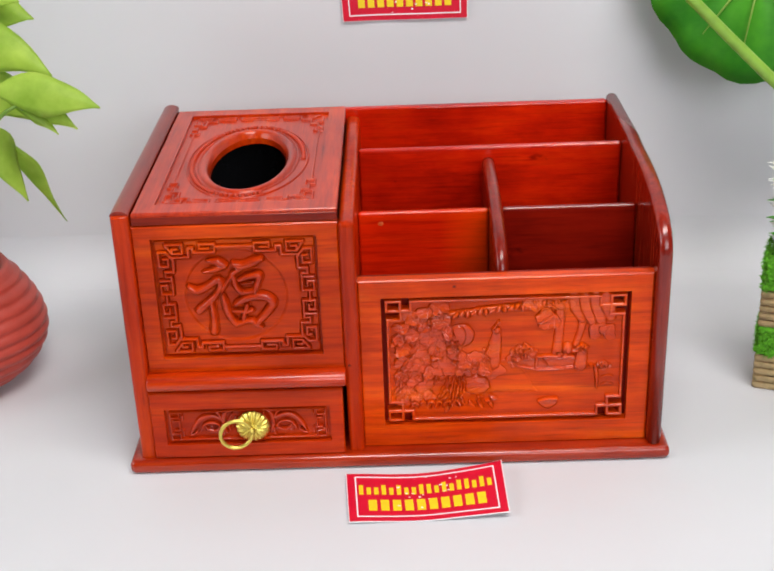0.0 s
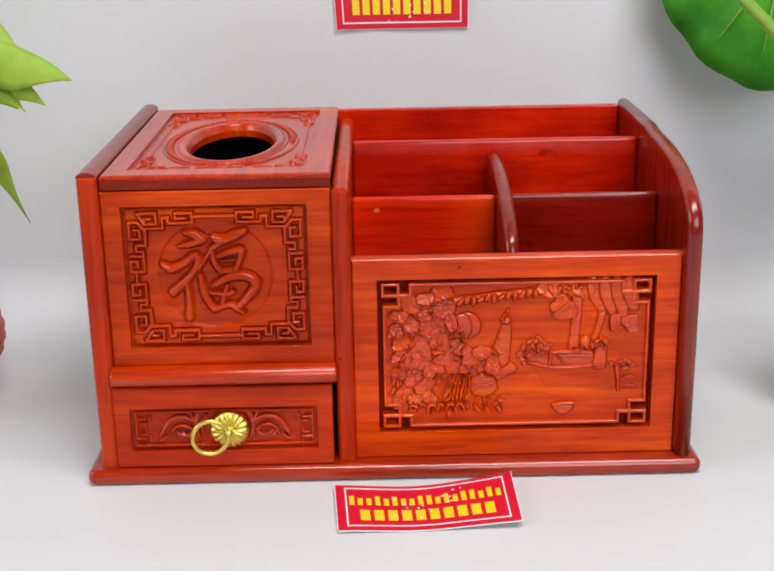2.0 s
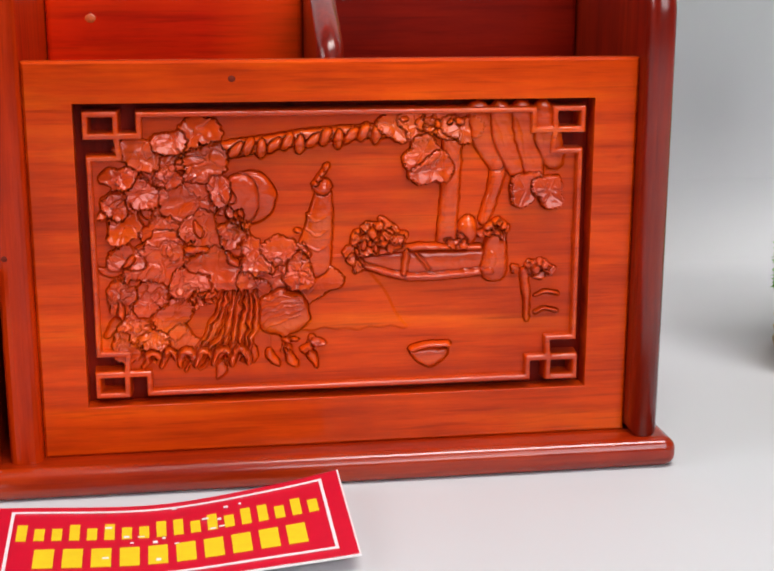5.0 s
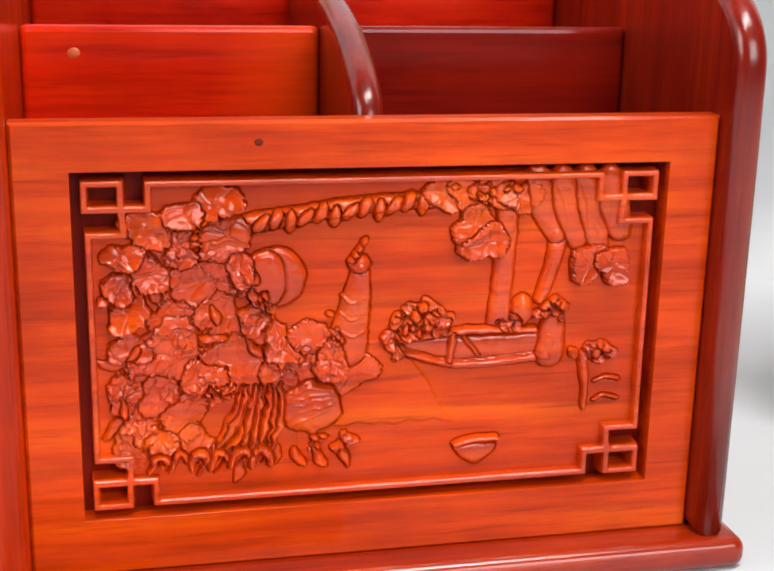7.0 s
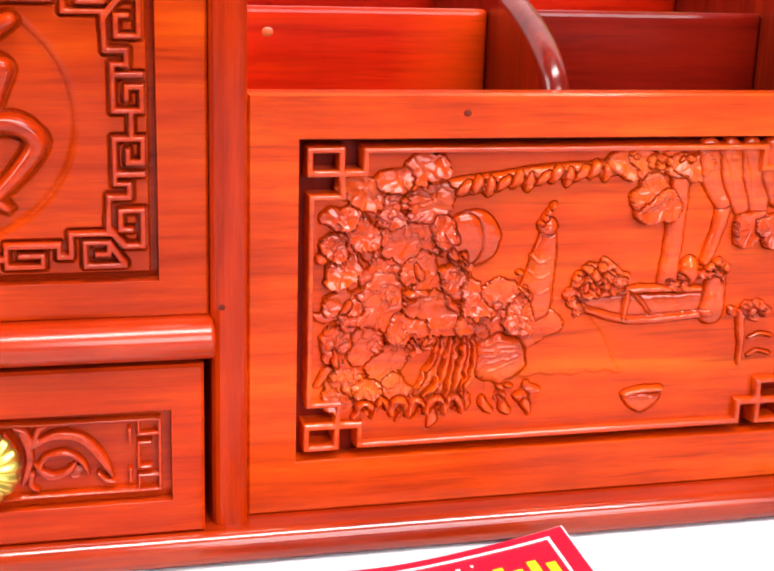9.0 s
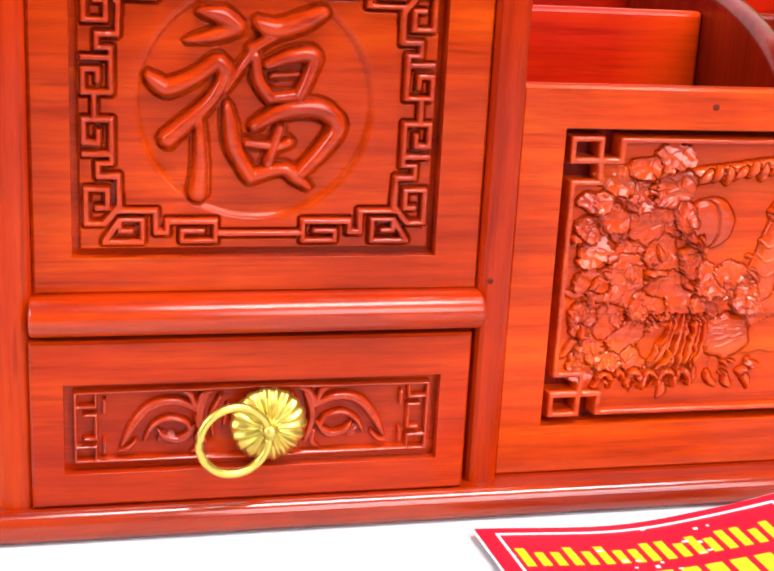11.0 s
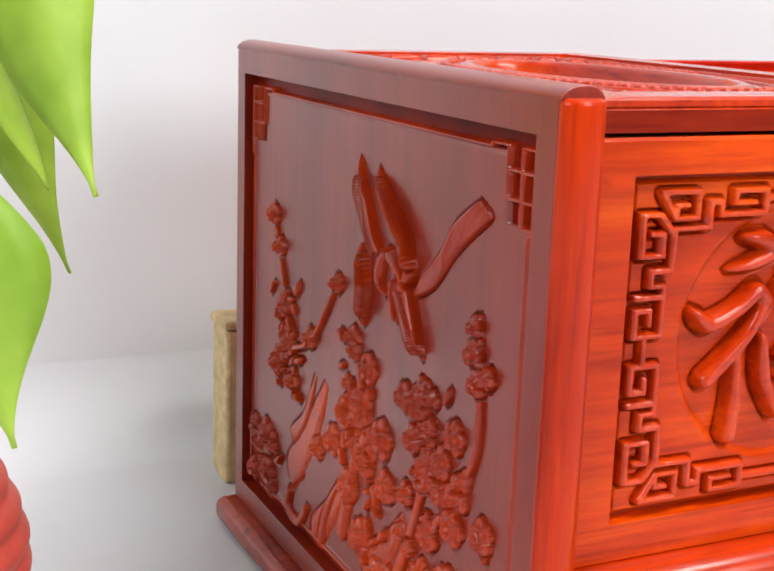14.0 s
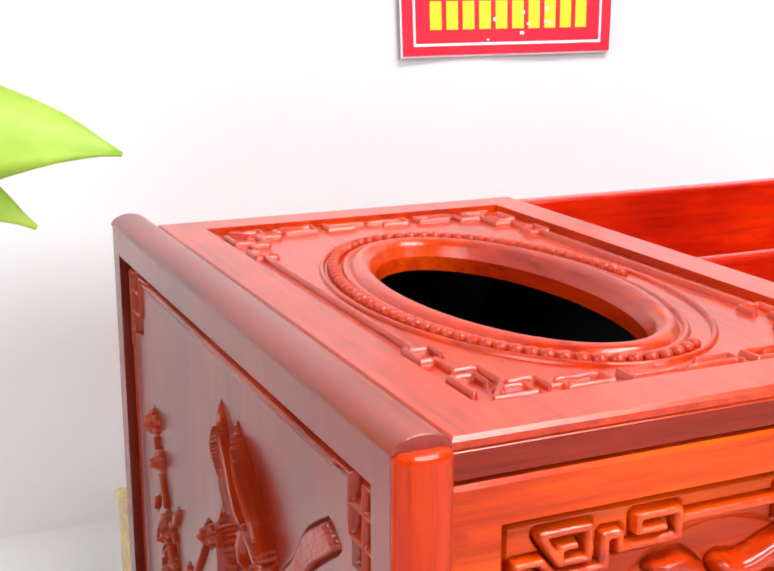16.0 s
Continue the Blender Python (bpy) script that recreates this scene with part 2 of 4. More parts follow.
def lathe(profile, segs=48, twist=None):
    """Turn (radius, height) points round z; twist(angle, k) adds to the radius."""
    bm = bmesh.new()
    rings = []
    for k, (r, z) in enumerate(profile):
        row = []
        for s in range(segs):
            a = 2 * math.pi * s / segs
            rr = r + (twist(a, k) if twist else 0)
            row.append(bm.verts.new((rr * math.cos(a), rr * math.sin(a), z)))
        rings.append(row)
    for a, b in zip(rings, rings[1:]):
        for s in range(segs):
            bm.faces.new((a[s], a[(s + 1) % segs], b[(s + 1) % segs], b[s]))
    return bm


def tube(points, radii, segs=8):
    """A tapering rod along points."""
    bm = bmesh.new()
    pts = [Vector(p) for p in points]
    rows = []
    for k, p in enumerate(pts):
        d = (pts[min(k + 1, len(pts) - 1)] - pts[max(k - 1, 0)]).normalized()
        q = d.to_track_quat("Z", "Y")
        r = radii[k] if isinstance(radii, (list, tuple)) else radii
        rows.append([bm.verts.new(p + q @ Vector((r * math.cos(2 * math.pi * s / segs), r * math.sin(2 * math.pi * s / segs), 0))) for s in range(segs)])
    for a, b in zip(rows, rows[1:]):
        for s in range(segs):
            bm.faces.new((a[s], a[(s + 1) % segs], b[(s + 1) % segs], b[s]))
    bm.faces.new(rows[0][::-1])
    bm.faces.new(rows[-1])
    return bm


def bezier(a, b, c, d, n=12):
    a, b, c, d = map(Vector, (a, b, c, d))
    return [a * (1 - t) ** 3 + b * 3 * t * (1 - t) ** 2 + c * 3 * t * t * (1 - t) + d * t ** 3 for t in (k / n for k in range(n + 1))]


# ---- the setting ----
def backdrop():
    """A white sheet that lies on the table and sweeps up behind it."""
    prof = [(-1.2, 0.0), (0.24, 0.0)]
    for k in range(1, 33):
        a = math.pi / 2 * k / 32
        prof.append((0.24 + 0.045 * math.sin(a), 0.045 - 0.045 * math.cos(a)))
    prof += [(0.285, 1.1)]
    back = [(y + 0.006 if z > 0.02 else y, z - 0.006) for y, z in prof[::-1]]
    bm = prism(prof + back, "x", -1.3, 1.7)
    ob = part("backdrop", bm, PAPER, None)
    for p in ob.data.polygons:
        p.use_smooth = abs(p.normal.x) < 0.5 and 0.005 < p.center.z < 0.05
    return tagged(ob, "white paper sheet sweeping from table up the wall", "backdrop", kind="structure")


backdrop()


def room():
    for name, b in (("wall_north", (-2.6, 2.6, 1.6, 1.7, -0.8, 2.6)), ("wall_south", (-2.6, 2.6, -2.7, -2.6, -0.8, 2.6)), ("wall_west", (-2.7, -2.6, -2.7, 1.7, -0.8, 2.6)),
                    ("wall_east", (2.6, 2.7, -2.7, 1.7, -0.8, 2.6)), ("floor", (-2.7, 2.7, -2.7, 1.7, -0.9, -0.8)), ("ceiling", (-2.7, 2.7, -2.7, 1.7, 2.6, 2.7))):
        ob = part(name, box(*b, bevel=0), ROOM, None)
        tagged(ob, "plain dim grey painted room surface", name.split("_")[0], kind="structure")
    top = part("table", join(box(-1.4, 1.8, -1.25, 0.5, -0.036, -0.0065, bevel=0.003), *[box(x, x + 0.06, y, y + 0.06, -0.8, -0.036) for x in (-1.3, 1.6) for y in (-1.15, 0.35)]), ROOM, None)
    tagged(top, "plain grey table under the paper sheet", "table", kind="structure")


room()

# ---- the desk organizer ----
org = thing("desk_organizer", "red lacquered carved wooden desk organizer with tissue box and drawer", "desk organizer")


def base_board():
    bm = box(-0.0072, 0.3400, -0.0098, 0.2115, 0.0, 0.0095, bevel=0.0040, seg=10)
    part("base", bm, WOOD_BASE, org, smooth=False)


def side_left():
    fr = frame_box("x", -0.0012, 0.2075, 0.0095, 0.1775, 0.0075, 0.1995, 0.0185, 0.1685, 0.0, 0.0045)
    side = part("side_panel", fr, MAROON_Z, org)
    part("back_board", box(0.0046, 0.0105, 0.0005, 0.207, 0.0095, 0.176, bevel=0.0005), RECESS, side, "darkened board in the recess")
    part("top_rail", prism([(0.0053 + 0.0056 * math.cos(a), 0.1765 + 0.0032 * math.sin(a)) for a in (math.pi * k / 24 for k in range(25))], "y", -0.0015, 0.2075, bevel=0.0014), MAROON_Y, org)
    pil = [(0.0055 + 0.0054 * math.cos(a), -0.0012 - 0.0034 * math.sin(a)) for a in (math.pi * k / 24 for k in range(25))]
    part("pilaster", prism(pil + [(0.0005, 0.003), (0.0109, 0.003)], "z", 0.0070, 0.1770, bevel=0.0014), WOOD_Z, org)
    return side


def side_right():
    out = [(0.2075, 0.0095), (0.2075, 0.1775), (0.120, 0.1775), (0.098, 0.1755)]
    for k in range(1, 37):
        a = math.pi / 2 * k / 36
        out.append((0.098 - 0.104 * math.sin(a) ** 0.9, 0.1375 + 0.038 * math.cos(a) ** 0.8 if k < 36 else 0.1375))
    out += [(-0.006, 0.0095)]
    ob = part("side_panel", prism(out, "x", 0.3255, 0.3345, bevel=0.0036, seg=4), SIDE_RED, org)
    for p in ob.data.polygons:
        p.use_smooth = abs(p.normal.x) < 0.97


def middle_panel():
    part("middle_panel", box(0.1345, 0.1443, -0.003, 0.205, 0.0060, 0.1688, bevel=0.0035, seg=4), WOOD_Z, org)


def back_panel():
    part("back_panel", box(0.0105, 0.3255, 0.2, 0.2065, 0.0095, 0.1745, bevel=0.0012), WOOD_INNER, org)


def dividers():
    part("divider", box(0.1444, 0.2292, 0.0675, 0.0725, 0.0095, 0.1455, bevel=0.0018, seg=3), WOOD_SAP, org, "divider board with pale sapwood edge")
    part("divider", box(0.2379, 0.3254, 0.0690, 0.0735, 0.0095, 0.1455, bevel=0.0018, seg=3), WOOD_DARK, org, "darker red divider board")
    part("divider", box(0.1444, 0.3254, 0.1335, 0.1385, 0.0095, 0.1655, bevel=0.0018, seg=3), WOOD_INNER, org)
    prof = [(0.0127, 0.0095), (0.0127, 0.126)]
    for k in range(33):
        t = k / 32
        prof.append((0.0132 + 0.1165 * t ** 1.25, 0.1275 + 0.0315 * (1 - (1 - t) ** 2.2) ** 0.85))
    prof += [(0.1333, 0.156), (0.1333, 0.0095)]
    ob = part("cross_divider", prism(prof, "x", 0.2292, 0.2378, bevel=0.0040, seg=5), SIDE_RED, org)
    for p in ob.data.polygons:
        p.use_smooth = abs(p.normal.x) < 0.97
    part("compartment_floor", box(0.1444, 0.3254, 0.0127, 0.2, 0.0095, 0.013, bevel=0), WOOD_X, org)


def front_panel():
    fr = frame_box("y", 0.1444, 0.3254, 0.0095, 0.1277, 0.158, 0.312, 0.0248, 0.1157, 0.0015, 0.0087)
    front = part("front_panel", fr, WOOD_X, org)
    part("back_board", box(0.1446, 0.3252, 0.0088, 0.0125, 0.0095, 0.1272, bevel=0.0005), RECESS, front, "darkened board in the recess")
    return front


def tissue_front():
    fr = frame_box("y", 0.0110, 0.1343, 0.0690, 0.1683, 0.0214, 0.1214, 0.0790, 0.1600, 0.0005, 0.0064)
    p = part("tissue_panel", join(fr, box(0.0112, 0.134, 0.0065, 0.0092, 0.0692, 0.1680, bevel=0.0005)), TISSUE_RED, org)
    mould = [(-0.0030 - 0.0062 * math.sin(a), 0.0640 + 0.0054 * math.cos(a)) for a in (math.pi * k / 24 for k in range(25))]
    part("moulding", prism(mould + [(0.01, 0.0586), (0.01, 0.0694)], "x", 0.0100, 0.1350, bevel=0.0012), DEEP_GLOSS, org, smooth=True)
    return p


def drawer():
    fr = frame_box("y", 0.0098, 0.1321, 0.0098, 0.0578, 0.0185, 0.1235, 0.0195, 0.0455, -0.006, -0.002)
    d = part("drawer", join(fr, box(0.0100, 0.1310, -0.0019, 0.11, 0.0100, 0.0570, bevel=0.0005)), WOOD_DEEP, org)
    return d


def lid():
    bm = bmesh.new()
    n = 160
    cx, cy, ra, rb = 0.0728, 0.0950, 0.0245, 0.0535
    x0, x1, y0, y1, zt, zb = 0.0118, 0.1342, 0.0010, 0.1995, 0.1748, 0.1693

    def ell(a, k, z):
        return bm.verts.new((cx + (ra + k) * math.cos(a), cy + (rb + k) * math.sin(a), z))

    def rim(a, z, inset=0.0):
        c, s = math.cos(a), math.sin(a)
        w, h = (x1 - x0) / 2 - inset, (y1 - y0) / 2 - inset
        k = 1 / max(abs(c) / w, abs(s) / h)
        return bm.verts.new(((x0 + x1) / 2 + k * c, (y0 + y1) / 2 + k * s, z))

    corner = [math.atan2(sy * (y1 - y0), sx * (x1 - x0)) % (2 * math.pi) for sx, sy in ((1, 1), (-1, 1), (-1, -1), (1, -1))]
    angles = sorted([2 * math.pi * k / n for k in range(n)] + corner)
    rows = [[ell(a, 0.0008, zb) for a in angles], [ell(a, 0.0008, 0.1677) for a in angles], [ell(a, 0.0, 0.1677) for a in angles], [ell(a, 0.0, zt - 0.003) for a in angles], [ell(a, 0.0016, zt) for a in angles], [rim(a, zt, 0.0006) for a in angles],
            [rim(a, zt - 0.0006) for a in angles], [rim(a, zb) for a in angles]]
    m = len(angles)
    for a, b in zip(rows, rows[1:] + rows[:1]):
        for k in range(m):
            bm.faces.new((a[k], a[(k + 1) % m], b[(k + 1) % m], b[k]))
    bmesh.ops.recalc_face_normals(bm, faces=bm.faces[:])
    # outer edge faces get a darker colour standing in for their shade
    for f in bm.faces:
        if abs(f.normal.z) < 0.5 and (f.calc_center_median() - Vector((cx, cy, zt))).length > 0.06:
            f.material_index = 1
    ob = part("lid", bm, (WOOD_Y, LID_EDGE_SHADE), org, "carved lid with an oval opening")
    return ob


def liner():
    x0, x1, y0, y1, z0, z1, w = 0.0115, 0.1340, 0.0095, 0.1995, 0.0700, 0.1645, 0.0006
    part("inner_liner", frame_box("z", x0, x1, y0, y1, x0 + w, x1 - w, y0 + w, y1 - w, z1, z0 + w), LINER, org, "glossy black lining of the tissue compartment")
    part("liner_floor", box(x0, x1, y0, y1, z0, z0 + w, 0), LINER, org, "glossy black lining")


def marks():
    """A dark knot on the front rail and a plugged hole on the divider."""
    for name, at, r, mat, label in (("knot", (0.2034, 0.0016, 0.1224), 0.0012, KNOT, "small dark wood knot"), ("knot", (0.1372, -0.0029, 0.0722), 0.0010, KNOT, "dark crack in the wood"), ("wood_plug", (0.1590, 0.0676, 0.1378), 0.0019, PLUG, "paler round wood plug")):
        bm = bmesh.new()
        bmesh.ops.create_uvsphere(bm, u_segments=16, v_segments=8, radius=1, matrix=Matrix.Translation(at) @ Matrix.Diagonal((r, 0.0003, r * 0.85, 1)))
        part(name, bm, mat, org, label, smooth=True)


base_board()
liner()
marks()
SIDE = side_left()
side_right()
middle_panel()
back_panel()
dividers()
FRONT = front_panel()
TISSUE = tissue_front()
DRAWER = drawer()
LID = lid()


# ---- carving ----
class Carving:
    """A board's relief as heights in millimetres over a grid; below zero there is nothing."""

    def __init__(self, w, h, res=0.35):
        self.w, self.h = w, h
        self.nu, self.nv = int(w / res) + 1, int(h / res) + 1
        self.u, self.v = np.meshgrid(np.linspace(0, w, self.nu), np.linspace(0, h, self.nv))
        self.gu, self.gv = self.u, self.v
        self.z = np.full(self.u.shape, -0.5)
        self.cut, self.floor, self.least = 0, 0.0, -0.45

    def hand_cut(self, sway, size, seed):
        """Let every outline wander by up to sway, as a chisel does."""
        for axis in (0, 1):
            rnd = np.random.RandomState(seed + axis)
            k = rnd.rand(int(self.h / size) + 4, int(self.w / size) + 4) * 2 - 1
            a, b = self.gv / size, self.gu / size
            i, j = a.astype(int), b.astype(int)
            a, b = a - i, b - j
            a, b = a * a * (3 - 2 * a), b * b * (3 - 2 * b)
            off = sway * ((k[i, j] * (1 - b) + k[i, j + 1] * b) * (1 - a) + (k[i + 1, j] * (1 - b) + k[i + 1, j + 1] * b) * a)
            if axis:
                self.u = self.u + off
            else:
                self.v = self.v + off

    def window(self, u0, u1, v0, v1):
        a, b = int(max(0, u0 / self.w * (self.nu - 1) - 2)), int(min(self.nu, u1 / self.w * (self.nu - 1) + 3))
        c, d = int(max(0, v0 / self.h * (self.nv - 1) - 2)), int(min(self.nv, v1 / self.h * (self.nv - 1) + 3))
        return slice(c, max(c, d)), slice(a, max(a, b))

    def lay(self, s, h):
        """Add a form; with cut set, it lies over what is there and a groove that many cells wide is cut round it."""
        if not self.cut or not h.size:
            self.z[s] = np.maximum(self.z[s], h)
            return
        inside = h > -0.4
        round_it = grown(inside, self.cut)
        z = self.z[s]
        over = h + 0.3 * np.clip(z - self.floor, 0, 3)
        self.z[s] = np.where(inside, over, np.where(round_it, np.minimum(z, self.floor), z))

    def stroke(self, pts, widths, height, square=False, edge=0.35, groove=0.0):
        """A carved line through pts; widths runs from its start to its end."""
        ws = np.interp(np.linspace(0, 1, len(pts)), np.linspace(0, 1, len(widths)), widths) if len(widths) > 1 else [widths[0]] * len(pts)
        if not square and len(pts) > 2:
            ends = [pts[0]] + list(pts) + [pts[-1]]
            fine, fw = [], []
            for k in range(len(pts) - 1):
                p0, p1, p2, p3 = (np.array(q, float) for q in ends[k:k + 4])
                for s in np.linspace(0, 1, 7)[: 7 if k == len(pts) - 2 else 6]:
                    fine.append(tuple(0.5 * (2 * p1 + (p2 - p0) * s + (2 * p0 - 5 * p1 + 4 * p2 - p3) * s * s + (3 * p1 - p0 - 3 * p2 + p3) * s**3)))
                    fw.append(ws[k] + (ws[k + 1] - ws[k]) * s)
            pts, ws = fine, fw
        reach = max(ws) / 2 + 1.5
        whole = self.window(min(p[0] for p in pts) - reach, max(p[0] for p in pts) + reach, min(p[1] for p in pts) - reach, max(p[1] for p in pts) + reach)
        form = np.full(self.z.shape, -0.5)
        for (a, wa), (b, wb) in zip(list(zip(pts, ws)), list(zip(pts, ws))[1:]):
            r = max(wa, wb) / 2 + 0.4
            s = self.window(min(a[0], b[0]) - r, max(a[0], b[0]) + r, min(a[1], b[1]) - r, max(a[1], b[1]) + r)
            u, v = self.u[s], self.v[s]
            if not u.size:
                continue
            d = np.array([b[0] - a[0], b[1] - a[1]])
            t = np.clip(((u - a[0]) * d[0] + (v - a[1]) * d[1]) / max(d @ d, 1e-9), 0, 1)
            rr = (wa + (wb - wa) * t) / 2
            if square:
                dist = np.maximum(abs(u - a[0] - t * d[0]), abs(v - a[1] - t * d[1]))
                h = height * np.clip((rr - dist) / edge, 0, 1) - 0.5 * (dist > rr)
            else:
                dist = np.hypot(u - a[0] - t * d[0], v - a[1] - t * d[1]) / np.maximum(rr, 0.05)
                h = np.where(dist < 1, height * np.clip(0.35 + 0.65 * rr / (0.3 * max(ws)), 0, 1) * np.sqrt(np.clip(1 - dist**2.6, 0, 1)) - groove * np.exp(-((dist / 0.25) ** 2)), -0.5)
            form[s] = np.maximum(form[s], h)
        self.lay(whole, form[whole])

    def blob(self, cu, cv, ru, rv, height, turn=0.0, power=2.4):
        r = max(ru, rv)
        s = self.window(cu - r - 1, cu + r + 1, cv - r - 1, cv + r + 1)
        u, v = self.u[s] - cu, self.v[s] - cv
        c, k = math.cos(turn), math.sin(turn)
        d = np.hypot((u * c + v * k) / ru, (v * c - u * k) / rv)
        self.lay(s, np.where(d < 1, height * np.clip(1 - d**power, 0, 1) ** 0.5, -0.5))

    def rosette(self, cu, cv, r, petals, height, spin=0.0):
        """A blossom of scalloped petals in two rings round a boss."""
        s = self.window(cu - r - 1, cu + r + 1, cv - r - 1, cv + r + 1)
        u, v = self.u[s] - cu, self.v[s] - cv
        d, a = np.hypot(u, v), np.arctan2(v, u) + spin
        rim = r * (0.80 + 0.20 * np.abs(np.cos(petals * a / 2)))
        h = np.where(d < rim, height * (0.45 + 0.35 * np.clip(1 - d / rim, 0, 1) ** 0.4) - 0.35 * height * np.exp(-((np.sin(petals * a / 2 + math.pi / 2) / 0.22) ** 2)) * (d > 0.3 * r), -0.5)
        rim2 = 0.58 * r * (0.82 + 0.18 * np.abs(np.cos(petals * a / 2 + 0.8)))
        h = np.maximum(h, np.where(d < rim2, height * (0.72 + 0.3 * (d / rim2) ** 2), -0.5))
        h = np.maximum(h, np.where(d < 0.24 * r, height * (0.75 + 0.35 * np.sqrt(np.clip(1 - (d / (0.24 * r)) ** 2, 0, 1))), -0.5))
        self.lay(s, h)

    def lobed(self, cu, cv, r, lobes, height, spin=0.0, squash=1.0, lean=0.35):
        """A broad leaf plate with toothed lobes, sunken veins and a slightly dished face."""
        s = self.window(cu - r - 1, cu + r + 1, cv - r - 1, cv + r + 1)
        u, v = self.u[s] - cu, (self.v[s] - cv) / squash
        d, a = np.hypot(u, v), np.arctan2(v, u) + spin
        wave = np.abs(np.cos(lobes * a / 2))
        rim = r * (0.72 + 0.13 * wave**0.6 + 0.10 * np.abs(np.sin(lobes * 2.5 * a + 1)) + 0.17 * np.sin(2 * a + spin * 3 + cu) + 0.13 * np.sin(3 * a + cv))
        to = -1.9 + 0.8 * math.sin(spin * 2)
        tilt = lean * height * (u * math.cos(to) + v * math.sin(to)) / r
        h = height * (0.86 + 0.14 * np.clip(d / rim, 0, 1) ** 2) + tilt - 0.13 * height * np.exp(-((np.sin(lobes * a / 2) * d / 0.45) ** 2)) * (d > 0.12 * r)
        self.lay(s, np.where(d < rim, h, -0.5))

    def lumps(self, cu, cv, ru, rv, count, r, height, seed):
        rnd = random.Random(seed)
        for _ in range(count):
            a, q = rnd.uniform(0, 6.28), math.sqrt(rnd.random())
            k = r * rnd.uniform(0.6, 1.3)
            pu, pv = cu + ru * q * math.cos(a), cv + rv * q * math.sin(a)
            if rnd.random() < 0.55:
                self.lobed(pu, pv, k * 1.35, rnd.choice((3, 4, 5)), height * rnd.uniform(0.5, 1.1), rnd.uniform(0, 6), rnd.uniform(0.7, 1))
            else:
                self.blob(pu, pv, k, k * rnd.uniform(0.5, 0.9), height * rnd.uniform(0.6, 1.0), rnd.uniform(0, 3), 5.0)

    def leaf(self, u, v, length, width, turn, height):
        """A carved leaf with a sunken midrib."""
        c, k = math.cos(turn), math.sin(turn)
        pts = [(u + c * length * t, v + k * length * t) for t in (0, 0.25, 0.5, 0.75, 1)]
        self.stroke(pts, [width * 0.3, width, width * 0.95, width * 0.6, 0.3], height, groove=height * 0.15)

    def mesh(self, name, mat, parent, place, label="", rough=0.0, flip=False):
        z = self.z.copy()
        if rough:
            rnd = np.random.RandomState(3)
            k = rnd.rand(self.nv // 3 + 3, self.nu // 3 + 3)
            k = np.kron(k, np.ones((3, 3)))[: self.nv, : self.nu]
            k = (k + np.roll(k, 1, 0) + np.roll(k, 1, 1) + np.roll(k, 2, 0) + np.roll(k, 2, 1)) / 5
            z += rough * (k - 0.5) * (z > 0.05)
        on = z > self.least
        cell = on[:-1, :-1] | on[1:, :-1] | on[:-1, 1:] | on[1:, 1:]
        idx = np.arange(self.nu * self.nv).reshape(self.nv, self.nu)
        q = np.stack([idx[:-1, :-1], idx[:-1, 1:], idx[1:, 1:], idx[1:, :-1]], -1)[cell]
        if flip:
            q = q[:, ::-1]
        used, q = np.unique(q, return_inverse=True)
        q = q.reshape(-1, 4)
        co = place(self.gu.ravel()[used] / 1000, self.gv.ravel()[used] / 1000, z.ravel()[used] / 1000)
        me = bpy.data.meshes.new(name)
        me.vertices.add(len(used))
        me.vertices.foreach_set("co", np.stack(co, -1).astype(np.float32).ravel())
        me.loops.add(q.size)
        me.loops.foreach_set("vertex_index", q.astype(np.int32).ravel())
        me.polygons.add(len(q))
        me.polygons.foreach_set("loop_start", np.arange(0, q.size, 4, dtype=np.int32))
        me.update(calc_edges=True)
        return mesh_part(name, me, mat, parent, label, smooth=True)


def grown(mask, cells):
    """A mask widened by so many cells on every side."""
    for _ in range(cells):
        g = mask.copy()
        g[1:] |= mask[:-1]
        g[:-1] |= mask[1:]
        g[:, 1:] |= mask[:, :-1]
        g[:, :-1] |= mask[:, 1:]
        mask = g
    return mask


def mirrored(cv, strokes, width, height, edge=0.3):
    """Lay corner strokes, given from a corner inwards, into all four corners."""
    for fu in (0, 1):
        for fv in (0, 1):
            for pts in strokes:
                cv.stroke([(cv.w - u if fu else u, cv.h - v if fv else v) for u, v in pts], [width], height, square=True, edge=edge)


KEY_FRET = [[(8.5, 4.2), (18.5, 4.2), (18.5, 10.3), (12.5, 10.3), (12.5, 7.2), (15.5, 7.2)], [(8.5, 4.2), (12.5, 10.3)], [(12.5, 12.6), (22, 12.6), (22, 6.8), (25, 6.8), (25, 9.8), (28.5, 9.8)],
            [(28.5, 9.8), (38, 9.8), (38, 4.4), (29, 4.4), (29, 7.2), (34.5, 7.2)], [(38, 6.4), (50, 6.4)],
            [(8.5, 9.2), (3.8, 9.2), (3.8, 18.5), (9.4, 18.5), (9.4, 13.5), (6.6, 13.5)], [(8.5, 9.2), (12.5, 14.0)], [(12.5, 12.6), (12.2, 22), (7, 22), (7, 25.5), (10.5, 25.5), (10.5, 28)],
            [(3.4, 28), (10.5, 28), (10.5, 37), (3.4, 37), (3.4, 31), (7.2, 31), (7.2, 34)], [(6.2, 37), (6.2, 41)]]


